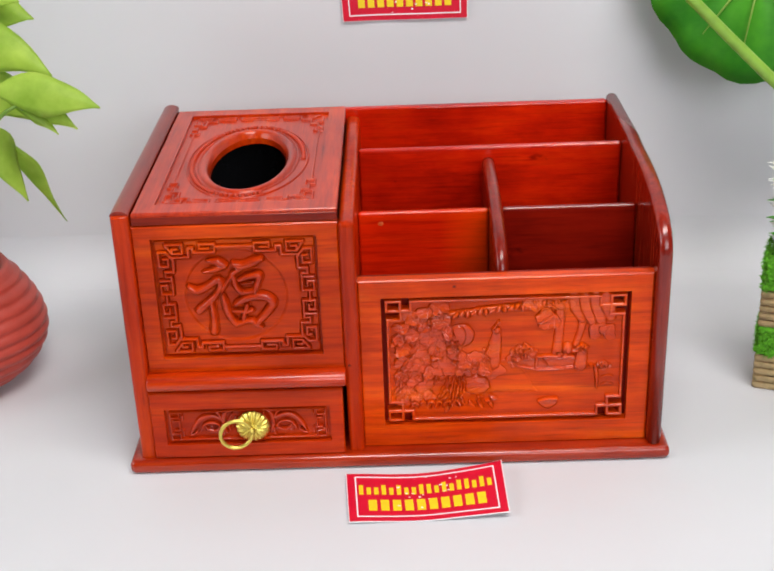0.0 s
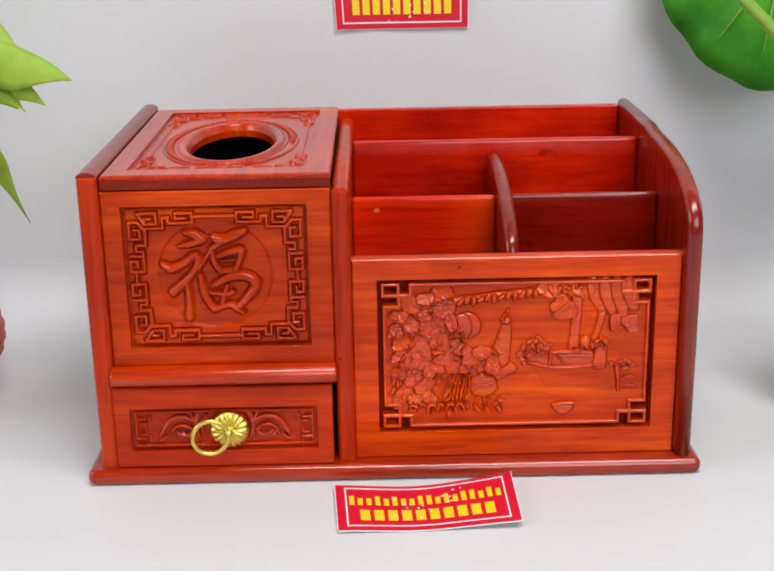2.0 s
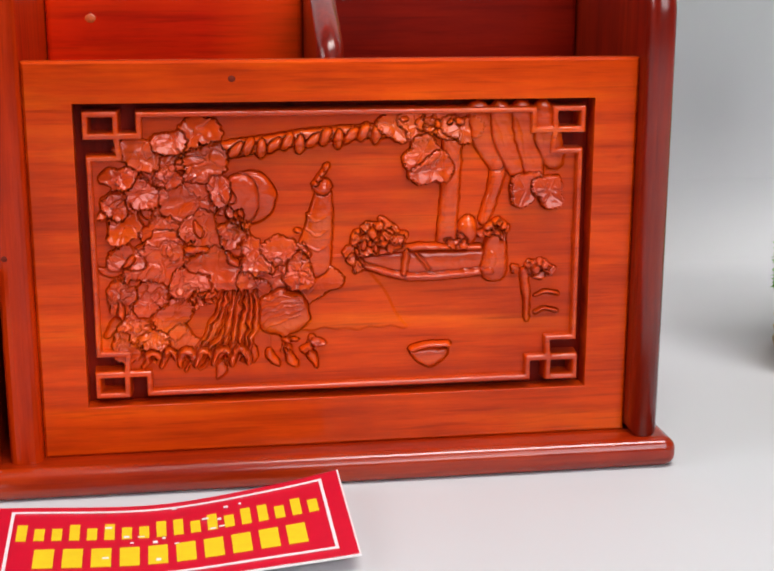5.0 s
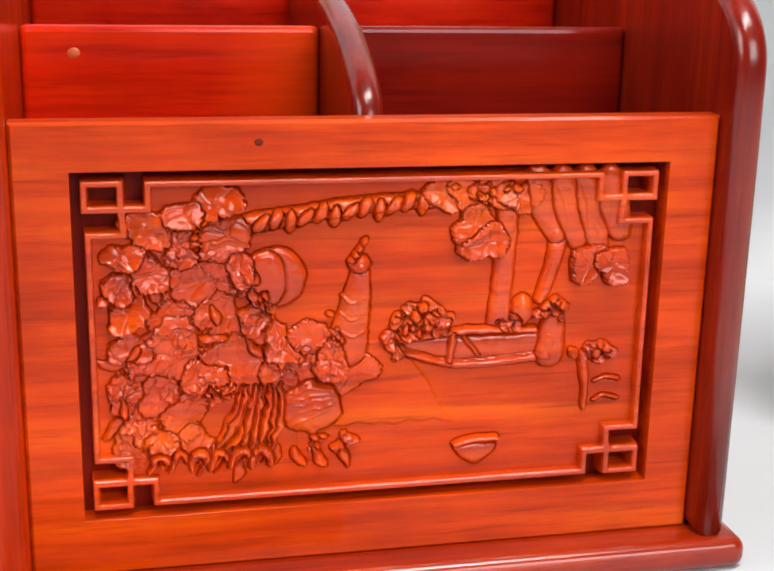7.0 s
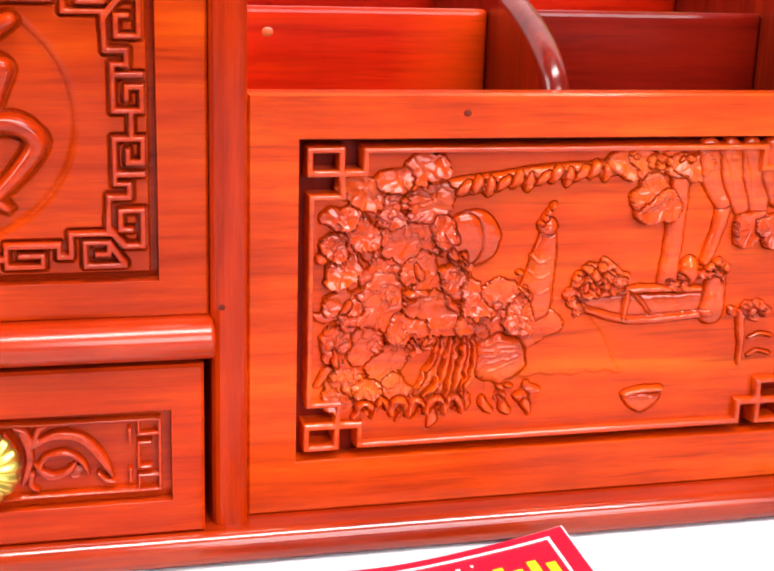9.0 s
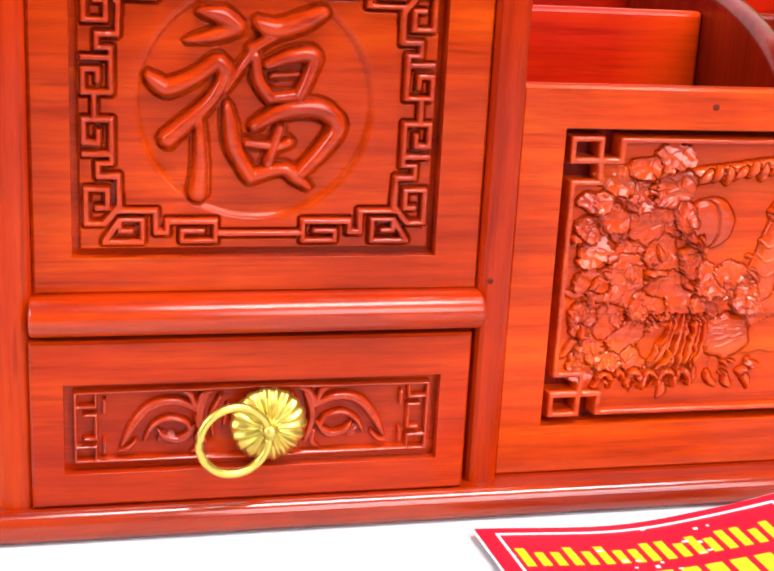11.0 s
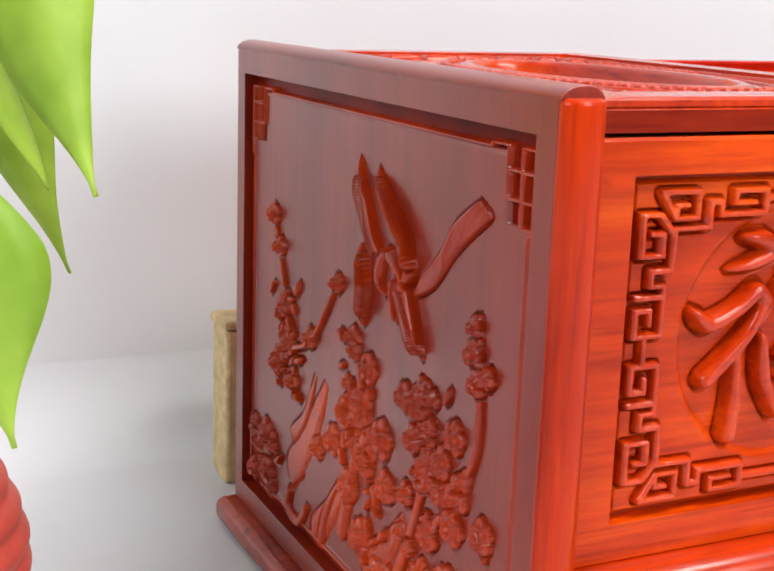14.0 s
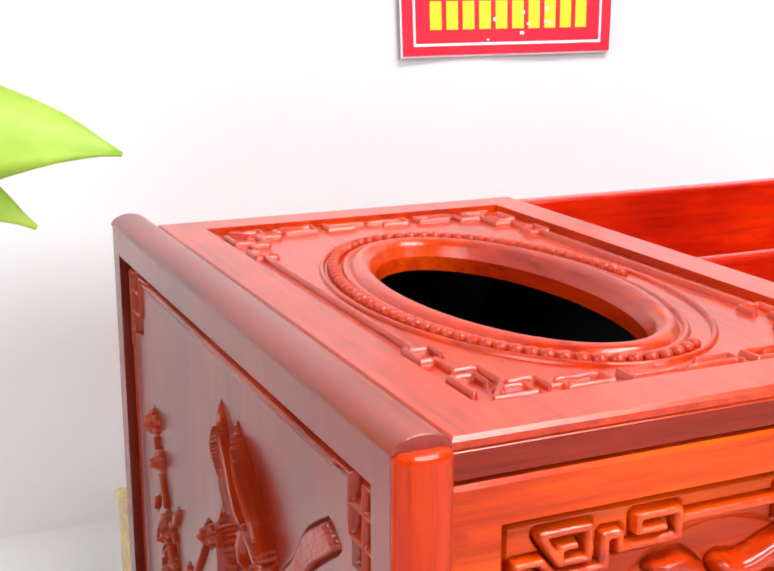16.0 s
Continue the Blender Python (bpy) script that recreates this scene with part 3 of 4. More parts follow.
def carve_tissue_panel():
    def place(u, v, z):
        return 0.0214 + u, 0.0040 - z, 0.0790 + v

    plate = Carving(100, 81.1, 0.33)
    d = np.hypot((plate.u - 48.6) / 31.5, (plate.v - 41.6) / 30.8)
    plate.z = 1.2 - 1.2 * np.clip((1.0 - d) / 0.03, 0, 1) - 0.3 * np.exp(-(((d - 1.0) / 0.02) ** 2))
    edge = np.minimum(np.minimum(plate.u, 100 - plate.u), np.minimum(plate.v, 81.1 - plate.v))
    plate.z = np.where(edge < 2.0, -2.3, plate.z)
    plate.least = -9
    fret = Carving(100, 81.1, 0.33)
    mirrored(fret, KEY_FRET, 1.7, 3.2)
    plate.z = np.where(grown(fret.z > 0, 2), -0.7, plate.z)
    fret.z[fret.z < -0.4] = -2.2
    fret.mesh("fret_border", TISSUE_GLOSS, TISSUE, place, rough=0.15)
    ch = Carving(100, 81.1, 0.33)
    for pts, w, h in (([(33.4, 65.6), (39.2, 64.6), (43.2, 62.1)], [1.5, 4.2, 3.5], 2.4), ([(43.2, 61.9), (37.2, 59.6), (29.8, 57.9)], [3.8, 3.2, 0.8], 2.0),
                      ([(20.0, 48.8), (22.5, 46.6), (25.5, 45.6), (32.3, 48.6), (37.9, 52.6), (40.0, 50.8)], [1.6, 3.6, 3.8, 3.4, 3.6, 4.0], 2.5), ([(40.0, 50.8), (39.0, 47.0), (35.8, 41.9), (30.6, 36.8), (25.3, 32.1)], [4.0, 3.2, 3.2, 3.8, 4.2], 2.3),
                      ([(33.0, 39.5), (33.8, 27.3), (33.2, 17.6)], [2.0, 3.0, 4.2], 2.4), ([(48.4, 57.0), (44.3, 51.4), (40.2, 45.5)], [2.4, 1.8, 1.6], 1.8),
                      ([(48.4, 63.4), (51.0, 61.9), (54.6, 61.7), (60.9, 63.9), (65.4, 66.2)], [2.0, 4.0, 4.2, 4.4, 3.2], 2.5), ([(53.8, 60.5), (47.2, 56.2)], [2.6, 2.6], 1.9),
                      ([(48.0, 54.4), (49.0, 48.2), (52.3, 43.4)], [2.4, 2.8, 2.8], 2.2), ([(51.2, 52.2), (57.5, 54.6), (63.4, 54.8), (62.1, 49.2), (60.0, 44.3)], [2.2, 3.4, 3.8, 3.0, 2.8], 2.4), ([(52.3, 43.4), (60.0, 44.3)], [2.6, 2.6], 2.0), ([(52.5, 49.4), (59.5, 50.0)], [1.4, 1.4], 1.2),
                      ([(40.6, 41.4), (41.6, 35.5), (42.8, 29.9), (47.2, 22.2)], [1.8, 3.4, 3.6, 3.4], 2.4), ([(47.2, 22.0), (55.6, 24.3), (59.5, 22.1), (63.2, 19.4)], [3.2, 2.8, 3.2, 1.6], 2.2),
                      ([(47.9, 35.8), (56.1, 40.1), (65.8, 40.6), (70.6, 36.2), (66.9, 29.7), (61.0, 23.4)], [2.4, 4.0, 4.4, 4.4, 4.0, 3.0], 2.6), ([(46.1, 31.3), (54.8, 30.3)], [2.2, 2.2], 1.8), ([(54.8, 35.4), (51.9, 25.8)], [2.6, 2.4], 2.0), ([(57.5, 31.5), (54.8, 30.3)], [2.4, 2.0], 1.7)):
        ch.stroke(pts, [k * 1.22 for k in w], h * 1.75, groove=0.1)
    plate.z = np.where(grown(ch.z > 0, 3), plate.z - 0.8, plate.z)
    plate.mesh("recessed_field", TISSUE_RED, TISSUE, place)
    ch.mesh("carved_character", TISSUE_GLOSS, TISSUE, place, "raised calligraphic character 福 carved in a round field")


def carve_front_panel():
    def place(u, v, z):
        return 0.158 + u, 0.0055 - z, 0.0248 + v

    w, h = 154, 90.9
    bars = Carving(w, h, 0.33)
    mirrored(bars, [[(3.2, 3.2), (11.8, 3.2), (11.8, 9.6), (3.2, 9.6), (3.2, 3.2)], [(11.8, 9.6), (18.4, 9.6), (18.4, 3.4), (78, 3.4)], [(11.8, 9.6), (12.4, 16), (3.8, 16), (3.8, 46)]], 2.2, 3.3, edge=0.4)
    bars.z[bars.z < -0.4] = -3.7
    bars.mesh("fret_border", WOOD_GLOSS, FRONT, place, rough=0.12)
    c = Carving(w, h, 0.30)
    c.hand_cut(0.22, 1.6, 40)
    c.cut, c.floor = 1, -0.1
    c.lobed(70, 36, 7, 6, 0.9, 20, 0.9, lean=0.5)
    # ribbed round lantern behind the branch
    c.blob(49.6, 62.4, 8.0, 8.0, 1.1, power=7)
    c.blob(47.0, 62.0, 5.6, 7.6, 1.0, power=7)
    # branch with knots along the top
    c.stroke([(25, 73), (35, 74.5), (45, 76.8), (56, 78.4), (66, 80), (77, 81), (91, 81.5)], [5.6, 5.6, 5.2, 4.6, 4.6, 4.2, 4.0], 2.0)
    c.cut = 1
    for k in range(12):
        c.blob(46 + 3.8 * k, 76.6 + 0.42 * k + 0.7 * math.sin(k * 2.1), 3.0, 1.5, 1.7, turn=0.8 + 0.35 * (k % 3))
    c.cut = 1
    # pines on the far bank
    for pts, ws in (([(111.0, 80), (110.5, 64), (109.5, 48)], [6, 5.4, 6.2]), ([(125.5, 71), (124, 63), (121, 54)], [4.8, 4.0, 3.6])):
        c.stroke(pts, ws, 1.3)
    for cu, cvv, r, s in ((93, 83, 5.0, 1), (100, 83, 5.5, 2), (107, 83.5, 5.5, 3), (114, 82, 5.5, 4)):
        c.lobed(cu, cvv, r * 1.15, 5, 1.4, s, 0.8)
    # foliage hanging in folds
    for k in range(4):
        drop = (72, 70, 69, 72)[k]
        c.stroke([(119 + 6.6 * k, 87), (121.5 + 6.4 * k, 79), (124.5 + 6.0 * k, drop)], [6.5, 9.0, 6.0], 0.9 + 0.3 * (k % 2))
    c.lumps(106, 84, 12, 2.0, 12, 1.2, 1.9, 31)
    for cu, cvv, r, s, q in ((101.5, 75, 5.2, 1, 0.9), (105, 70, 5.6, 3, 0.9), (134, 63.5, 5.6, 2, 0.8), (141, 62.5, 5.4, 4, 0.8)):
        c.lobed(cu, cvv, r * 1.15, 6, 1.8, s, q)
    # a robed statue-like shape with folds
    c.stroke([(71.8, 63), (71, 57), (70, 51), (68.2, 43)], [4.4, 7.2, 8.8, 11.5], 1.2)
    c.blob(71.6, 65.2, 2.9, 2.6, 1.4)
    for k in range(4):
        c.blob(69.4 + 1.1 * k, 66.4 + 1.5 * k, 1.3, 0.9, 1.7, turn=0.9)
    c.cut = 0
    for k in range(3):
        c.stroke([(66.8 - 0.5 * k, 57 - 4.5 * k), (69.5, 55 - 4.5 * k), (73.0, 56.5 - 4.5 * k)], [0.6, 1.4, 0.6], 1.5)
    c.cut = 1
    c.lumps(65, 48, 2.0, 5, 6, 1.4, 1.6, 22)
    # boat with heaped load
    c.stroke([(84, 43.2), (95, 41), (107, 40.6), (122, 41.5)], [4, 7.5, 7.5, 6], 0.8)
    c.stroke([(82.6, 44.5), (99.8, 46), (119.5, 45.6)], [1.9], 1.9)
    c.stroke([(81, 41.7), (92.9, 37.8), (101.8, 36.6), (112.2, 37.1), (123, 38)], [1.6, 2.2, 2.4, 2.4, 2.2], 1.9)
    c.stroke([(97, 45), (96, 38)], [1.6], 1.4)
    c.stroke([(100, 44), (104, 39)], [1.0], 0.8)
    c.lumps(88.5, 49.5, 7.5, 4.0, 34, 1.6, 2.0, 5)
    c.lumps(81, 43, 2.6, 3, 9, 1.3, 1.9, 6)
    c.blob(116, 51, 3.0, 4.4, 2.0)
    c.lumps(111.5, 47.5, 4, 1.6, 7, 1.2, 1.7, 9)
    c.stroke([(125, 50), (124.5, 38.5)], [6, 8.5], 1.5)
    c.lumps(124.5, 51, 4.0, 2.8, 14, 1.3, 2.0, 7)
    c.lumps(137, 38, 6.5, 2.4, 18, 1.1, 1.7, 8)
    c.stroke([(134, 37), (135, 30), (135.3, 21.5)], [2.6, 2.2, 1], 1.3)
    for v in (29.5, 24):
        c.stroke([(138, v), (141, v + 1.2), (145, v + 0.2)], [0.9], 0.8)
    # little bowl on the water
    c.stroke([(99.5, 12.5), (104.5, 10.6), (109.5, 12.3)], [2, 6.5, 2], 0.9)
    c.stroke([(98.6, 13.8), (104, 15.0), (110.4, 14.8)], [1.7], 1.9)
    # garden of broad overlapping leaves, small fruit and blossoms
    c.hand_cut(0.6, 2.2, 60)
    c.cut, c.floor = 1, -0.35
    rnd = random.Random(11)
    for k in range(95):
        u, v = rnd.uniform(8, 50), rnd.uniform(10, 80)
        if v > 52 and u > 41:
            continue
        c.leaf(u, v, rnd.uniform(5, 9), rnd.uniform(2.4, 4.0), rnd.uniform(0, 6.28), rnd.uniform(0.5, 1.1))
    for cu, cvv, ru, rv, n, s in ((10.5, 34, 5, 3.5, 14, 1), (10, 59, 3.5, 3, 7, 2), (30, 33, 9, 3.5, 18, 3), (46, 54, 3, 6, 12, 4), (14, 20, 5, 5, 8, 5), (62, 41, 6, 3.5, 14, 6), (41, 61, 3.5, 4.5, 9, 9), (28, 68, 5, 5, 9, 12), (29, 48, 5, 3, 8, 13)):
        c.lumps(cu, cvv, ru, rv, n, 1.3, 2.2, s)
    for k, (cu, cvv, r) in enumerate(((20.4, 76, 7.4), (35, 82, 6.0), (36.5, 71.5, 7), (17.6, 64.3, 6.4), (31.4, 62, 7.8), (13, 55, 5.4), (24, 53, 5.8), (35.5, 52.5, 6.4), (22.2, 43.3, 8.6), (39.8, 40.4, 9.2), (51, 44, 5.4), (59.3, 45.0, 5.6), (44, 51, 4.4), (13, 45, 4.8), (26, 26, 6), (12, 69, 4.6), (27, 79, 4.6), (15, 25, 5.4), (57, 37, 5.6), (64, 39, 5.0), (12, 34, 5.2), (20, 33, 5.8), (31, 37, 5.2), (11.5, 17, 4.4), (20.5, 18.5, 5.0), (29, 19, 4.6), (50, 35, 4.6), (10.5, 61, 4.2), (26, 70, 4.6), (41, 65, 3.8))):
        c.lobed(cu, cvv, r * 1.12, 3 + k % 4, (0.8, 1.5, 1.1, 1.8, 0.7, 1.6, 1.0)[k % 7], k * 0.7, 0.80 + 0.1 * (k % 3), lean=0.75)
    for k in range(6):
        u, v = rnd.uniform(9, 48), rnd.uniform(14, 80)
        if v > 54 and u > 40:
            continue
        c.leaf(u, v, rnd.uniform(4, 7), rnd.uniform(1.6, 2.8), rnd.uniform(0, 6.28), rnd.uniform(1.6, 2.4))
    # fan-shaped rock beside a clump of grass
    c.cut = 2
    c.blob(59, 26.5, 8.4, 7.4, 1.3, power=6)
    c.cut = 0
    for k in range(5):
        c.stroke([(53, 22 + 2.2 * k), (59, 24.5 + 2.0 * k), (65, 26.5 + 1.2 * k)], [0.5, 1.0, 0.5], 1.6)
    c.cut = 2
    for k in range(11):
        a, b = rnd.uniform(-1.2, 1.2), rnd.uniform(-3, 3)
        c.stroke([(41 + 0.85 * k + a, 32.5 + b * 0.6), (37 + 1.3 * k + 0.6 * a, 23 + b * 0.4), (28.5 + 2.05 * k - a, 12.5 + b)], [0.5, 1.9, 0.5], 1.7 + 0.4 * a)
    for k in range(6):
        c.stroke([(17 + 5.2 * k, 11), (18.5 + 5.2 * k, 15.5), (21 + 5.2 * k, 15.0), (22.4 + 5.2 * k, 11.5)], [1.3, 2.2, 1.8, 1.2], 1.7)
    c.lumps(64, 16, 7, 2.6, 9, 1.6, 1.7, 10)
    for cu in (54, 60, 67):
        c.leaf(cu, 14.5, 6, 2.6, 0.15 - 0.02 * cu, 1.5)
    c.z = np.where(c.z > 0.05, 0.25 + c.z * 1.45, c.z)
    c.mesh("carved_scene", WOOD_GLOSS, FRONT, place, "carved garden relief with branch, pines and a boat", rough=0.14)
    # the field, lowered by a narrow groove round every carved form
    base = Carving(w, h, 0.30)
    cu, cvv = np.minimum(base.u, w - base.u), np.minimum(base.v, h - base.v)
    channel = (cu < 3.2) | (cvv < 2.8) | ((cu < 17.4) & (cvv < 9.0)) | ((cu < 11.8) & (cvv < 15.2))
    field = 0.4 + 0.25 * np.exp(-((base.v - 20 - 6 * np.sin(base.u / 17)) ** 2) / 30) * (base.u > 55)
    # smooth shore running down to the water
    slope = 97.5 - 0.62 * (base.v - 21) + 0.5 * np.sin(base.v / 2.3)
    hem = 20.8 + 0.35 * np.sin(base.u * 0.9) + 0.3 * np.sin(base.u * 0.37)
    field = field + 0.55 * np.clip((base.v - hem) / 0.5, 0, 1) * np.clip((slope - base.u) / 0.8, 0, 1) * (base.u > 60) * (base.v < 44)
    base.z = np.where(channel, -3.6, np.where(grown(c.z > 0.05, 1), -0.7, field))
    base.least = -3.5
    base.mesh("recessed_field", WOOD_X, FRONT, place)


def carve_drawer():
    def place(u, v, z):
        return 0.0185 + u, -0.0020 - z, 0.0195 + v

    w, h = 105, 26
    c = Carving(w, h, 0.3)
    mirrored(c, [[(3, 3), (8.5, 3), (8.5, 7), (3, 7), (3, 3)], [(3, 7), (3, 13)], [(5.5, 9.5), (8.5, 9.5), (8.5, 13)], [(8.5, 3), (12, 3)], [(12, 3), (52, 2.6)], [(10.8, 5.5), (10.8, 9)]], 1.2, 2.8)
    c.mesh("fret_border", DEEP_GLOSS, DRAWER, place, rough=0.1)
    s = Carving(w, h, 0.3)
    for m in (1, -1):
        def at(u, v):
            return 52.5 + m * u, v

        s.stroke([at(37, 7), at(34, 13), at(29, 18.5), at(22, 19.5), at(16, 16.5)], [1.2, 3.0, 3.2, 2.6, 1.4], 2.8, groove=0.6)
        s.stroke([at(31, 8), at(29, 12), at(25, 14.5), at(20, 13.5), at(18.5, 10.5), at(21, 9)], [0.9, 1.8, 2, 1.8, 1.6, 1.0], 2.4)
        s.stroke([at(14, 21.5), at(16, 14), at(14, 6.5)], [2.2, 2.6, 1.4], 2.8, groove=0.6)
        s.stroke([at(10, 20.5), at(12.5, 15), at(12, 9)], [1.8, 2.0, 1.0], 2.3)
        s.stroke([at(8, 18), at(9, 12)], [1.6, 1.2], 2.0)
        s.stroke([at(12, 22.5), at(15, 21), at(16.5, 17)], [1.0, 2.6, 1.2], 2.8)
        s.stroke([at(20.5, 22.5), at(18.5, 21.5), at(17, 17.5)], [0.9, 2.4, 1.2], 2.8)
        s.stroke([at(17.5, 11.5), at(20.5, 8.2), at(25, 8.8), at(27.5, 11.5)], [1.2, 2.6, 2.2, 0.9], 2.6, groove=0.5)
        s.stroke([at(16.5, 9), at(16, 6), at(18, 4.2)], [1.8, 2.2, 0.8], 2.4)
        s.stroke([at(33.5, 8), at(35.5, 6), at(38, 5.6)], [1.6, 2.0, 0.8], 2.4)
        s.lumps(*at(26, 9), 3, 2, 5, 1.1, 1.4, 3)
    s.mesh("carved_scroll", DEEP_GLOSS, DRAWER, place, "carved leaf scrolls", rough=0.15)


def carve_side():
    def place(u, v, z):
        return 0.0046 - z, 0.0075 + u, 0.0185 + v

    w, h = 192, 150
    f = Carving(w, h, 0.4)
    mirrored(f, [[(3.2, 4), (3.2, 27)], [(3.2, 4), (8.5, 4), (8.5, 9.5)], [(3.2, 9.5), (15, 9.5)], [(3.2, 16), (15, 16)], [(8.5, 9.5), (8.5, 22)], [(3.2, 22), (8.5, 22)], [(15, 4), (15, 16)], [(15, 4), (22, 4)], [(3.2, 22), (5.0, 24), (5.0, 75)], [(22, 4), (22.5, 5.0), (96, 5.0)]], 1.3, 2.6)
    f.mesh("fret_border", CARVED_RED, SIDE, place, rough=0.1, flip=True)
    c = Carving(w, h, 0.38)
    lift = 1.7
    c.cut, c.floor = 2, lift - 0.8
    # a flying crane: two kinked wings, neck, legs and a broad low tail
    c.cut = 0
    for k in range(5):
        c.stroke([(60 - 1.4 * k, 101 + 1.5 * k), (49 - k, 107 + 1.9 * k), (38, 118 + 1.3 * k), (22 + 1.2 * k, 128.5 + 0.6 * k)], [2.0, 3.0, 3.2, 1.6], 1.0 + 0.12 * k + lift, groove=0.2)
    c.cut = 2
    c.stroke([(97, 133), (94, 126), (91, 121.5), (86, 114), (80, 107)], [0.6, 2.6, 4.0, 3.2, 1.2], 3.0 + lift, groove=0.2)
    c.stroke([(95.5, 128), (90, 116), (84, 108)], [0.6, 1.6, 0.8], 3.6 + lift)
    c.stroke([(84, 131.5), (80, 126), (71, 119.5), (64, 113), (61, 106.5), (66, 99)], [0.6, 2.6, 3.8, 4.4, 3.6, 1.4], 3.4 + lift, groove=0.2)
    c.stroke([(82, 129.5), (73, 122.5), (63.5, 115), (60.5, 108)], [0.6, 1.4, 1.7, 0.8], 4.1 + lift)
    c.stroke([(76, 110), (69, 107), (63, 101), (58, 92), (54, 85)], [2.0, 4, 5, 5.0, 1.0], 3.2 + lift, groove=0.4)
    c.stroke([(67, 104), (60, 94), (55, 86)], [0.8, 1.6, 0.6], 3.8 + lift)
    c.stroke([(92.4, 108), (91, 98), (91.5, 86)], [3.0, 6.5, 2.5], 3.2 + lift, groove=0.5)
    c.stroke([(91.0, 106), (89.4, 97), (90.2, 88)], [0.8, 2.0, 0.8], 3.9 + lift)
    c.stroke([(72, 101), (70, 92)], [3.4, 1.8], 2.4 + lift)
    c.stroke([(76, 110), (81, 103), (78, 97)], [2.5, 4.4, 1.2], 2.6 + lift, groove=0.4)
    # blossoming branches
    for pts, ws in (([(168, 108), (161, 93), (155, 80), (152, 60)], [1.6, 2.2, 2.4, 3]), ([(152, 62), (131, 70), (111, 93)], [2.6, 2, 1.4]), ([(100, 80), (92, 62), (96, 40), (104, 16)], [1.6, 3, 4.5, 7]), ([(52, 78), (49, 60), (56, 36), (70, 8)], [1.6, 3, 4, 7]),
                    ([(24, 104), (22, 76), (28, 60), (46, 39)], [1.4, 2, 2.4, 3]), ([(19, 52), (16, 44)], [2, 1.4]), ([(138, 22), (146, 16), (150, 6), (140, 4), (133, 12)], [3, 4, 4, 4, 3])):
        c.stroke(pts, ws, 1.7 + lift, groove=0.3)
    # low rocks
    for pts, ws in (([(118, 62), (124, 50), (134, 36), (146, 22)], [3, 9, 14, 16]), ([(100, 34), (112, 20), (124, 8)], [3, 10, 14]), ([(62, 38), (70, 26), (84, 12)], [3, 9, 12]), ([(128, 60), (135, 44), (146, 34)], [2, 5, 7]), ([(108, 30), (116, 18), (120, 6)], [2, 4, 5])):
        c.stroke(pts, ws, 0.9 + lift, groove=0.3)
    rnd = random.Random(5)
    for _ in range(95):
        zone = rnd.choice(((80, 105, 28, 78), (28, 62, 40, 80), (20, 90, 4, 34), (142, 166, 48, 82), (160, 186, 4, 30)))
        c.leaf(rnd.uniform(zone[0], zone[1]), rnd.uniform(zone[2], zone[3]), rnd.uniform(4, 8), rnd.uniform(2.2, 3.6), rnd.uniform(0, 6.28), rnd.uniform(1.6, 2.4) + lift)
    for k, (cu, cvv, r) in enumerate(((166, 105, 4), (160, 95, 3.6), (155, 76, 4.6), (153, 64, 6.4), (163, 54, 5.4), (147, 52, 5), (111, 93, 3.4), (132, 70.5, 4), (98, 79, 4.4), (87, 73, 5), (91, 60, 6.8), (88, 46, 7), (77, 55, 6.4), (99, 33, 6), (73, 42, 5.4), (103, 55, 5.6), (112, 43, 5.4),
                                      (52, 76, 5), (49, 67, 6), (34, 70, 5), (47, 57, 6.4), (31, 56, 5.4), (39, 53, 5), (63, 72, 4.6), (57, 62, 4.6), (40, 61, 5), (26, 94, 4.2), (19, 90, 3.2), (24, 87, 3.8), (26, 101, 3.0), (33, 46, 5.2), (46, 39, 5.2), (18, 50, 5), (90, 20, 6.2), (76, 13, 6.2), (68, 7, 5), (49, 25, 6), (35, 29, 6.2), (45, 8, 5.6),
                                      (172, 25, 6), (184, 8, 5), (170, 12, 5), (60, 45, 4), (28, 15, 5), (124, 36, 4))):
        c.rosette(cu, cvv, r, 5, 3.0 + lift, k * 0.9)
    for k in range(28):
        zone = ((80, 105, 28, 78), (28, 62, 40, 80), (20, 90, 4, 34), (144, 164, 48, 82), (160, 184, 6, 30))[k % 5]
        c.rosette(rnd.uniform(zone[0], zone[1]), rnd.uniform(zone[2], zone[3]), rnd.uniform(2.4, 3.6), 5, rnd.uniform(1.8, 2.8) + lift, k)
    c.z = np.where(c.z > lift - 0.9, c.z, -0.5)
    c.mesh("carved_crane_and_blossom", CARVED_RED, SIDE, place, "deep carved flying bird and blossom branches", rough=0.18, flip=True)
    p = Carving(w, h, 0.38)
    cu, cvv = np.minimum(p.u, w - p.u), np.minimum(p.v, h - p.v)
    e = np.minimum(cu, cvv)
    field = np.where(grown(c.z > lift, 2), lift - 1.2, lift + 0.35 * (e < 6.2))
    p.z = np.where((e > 5.3) & ~((cu < 15) & (cvv < 22)), field, -0.5)
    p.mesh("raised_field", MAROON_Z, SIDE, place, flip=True)


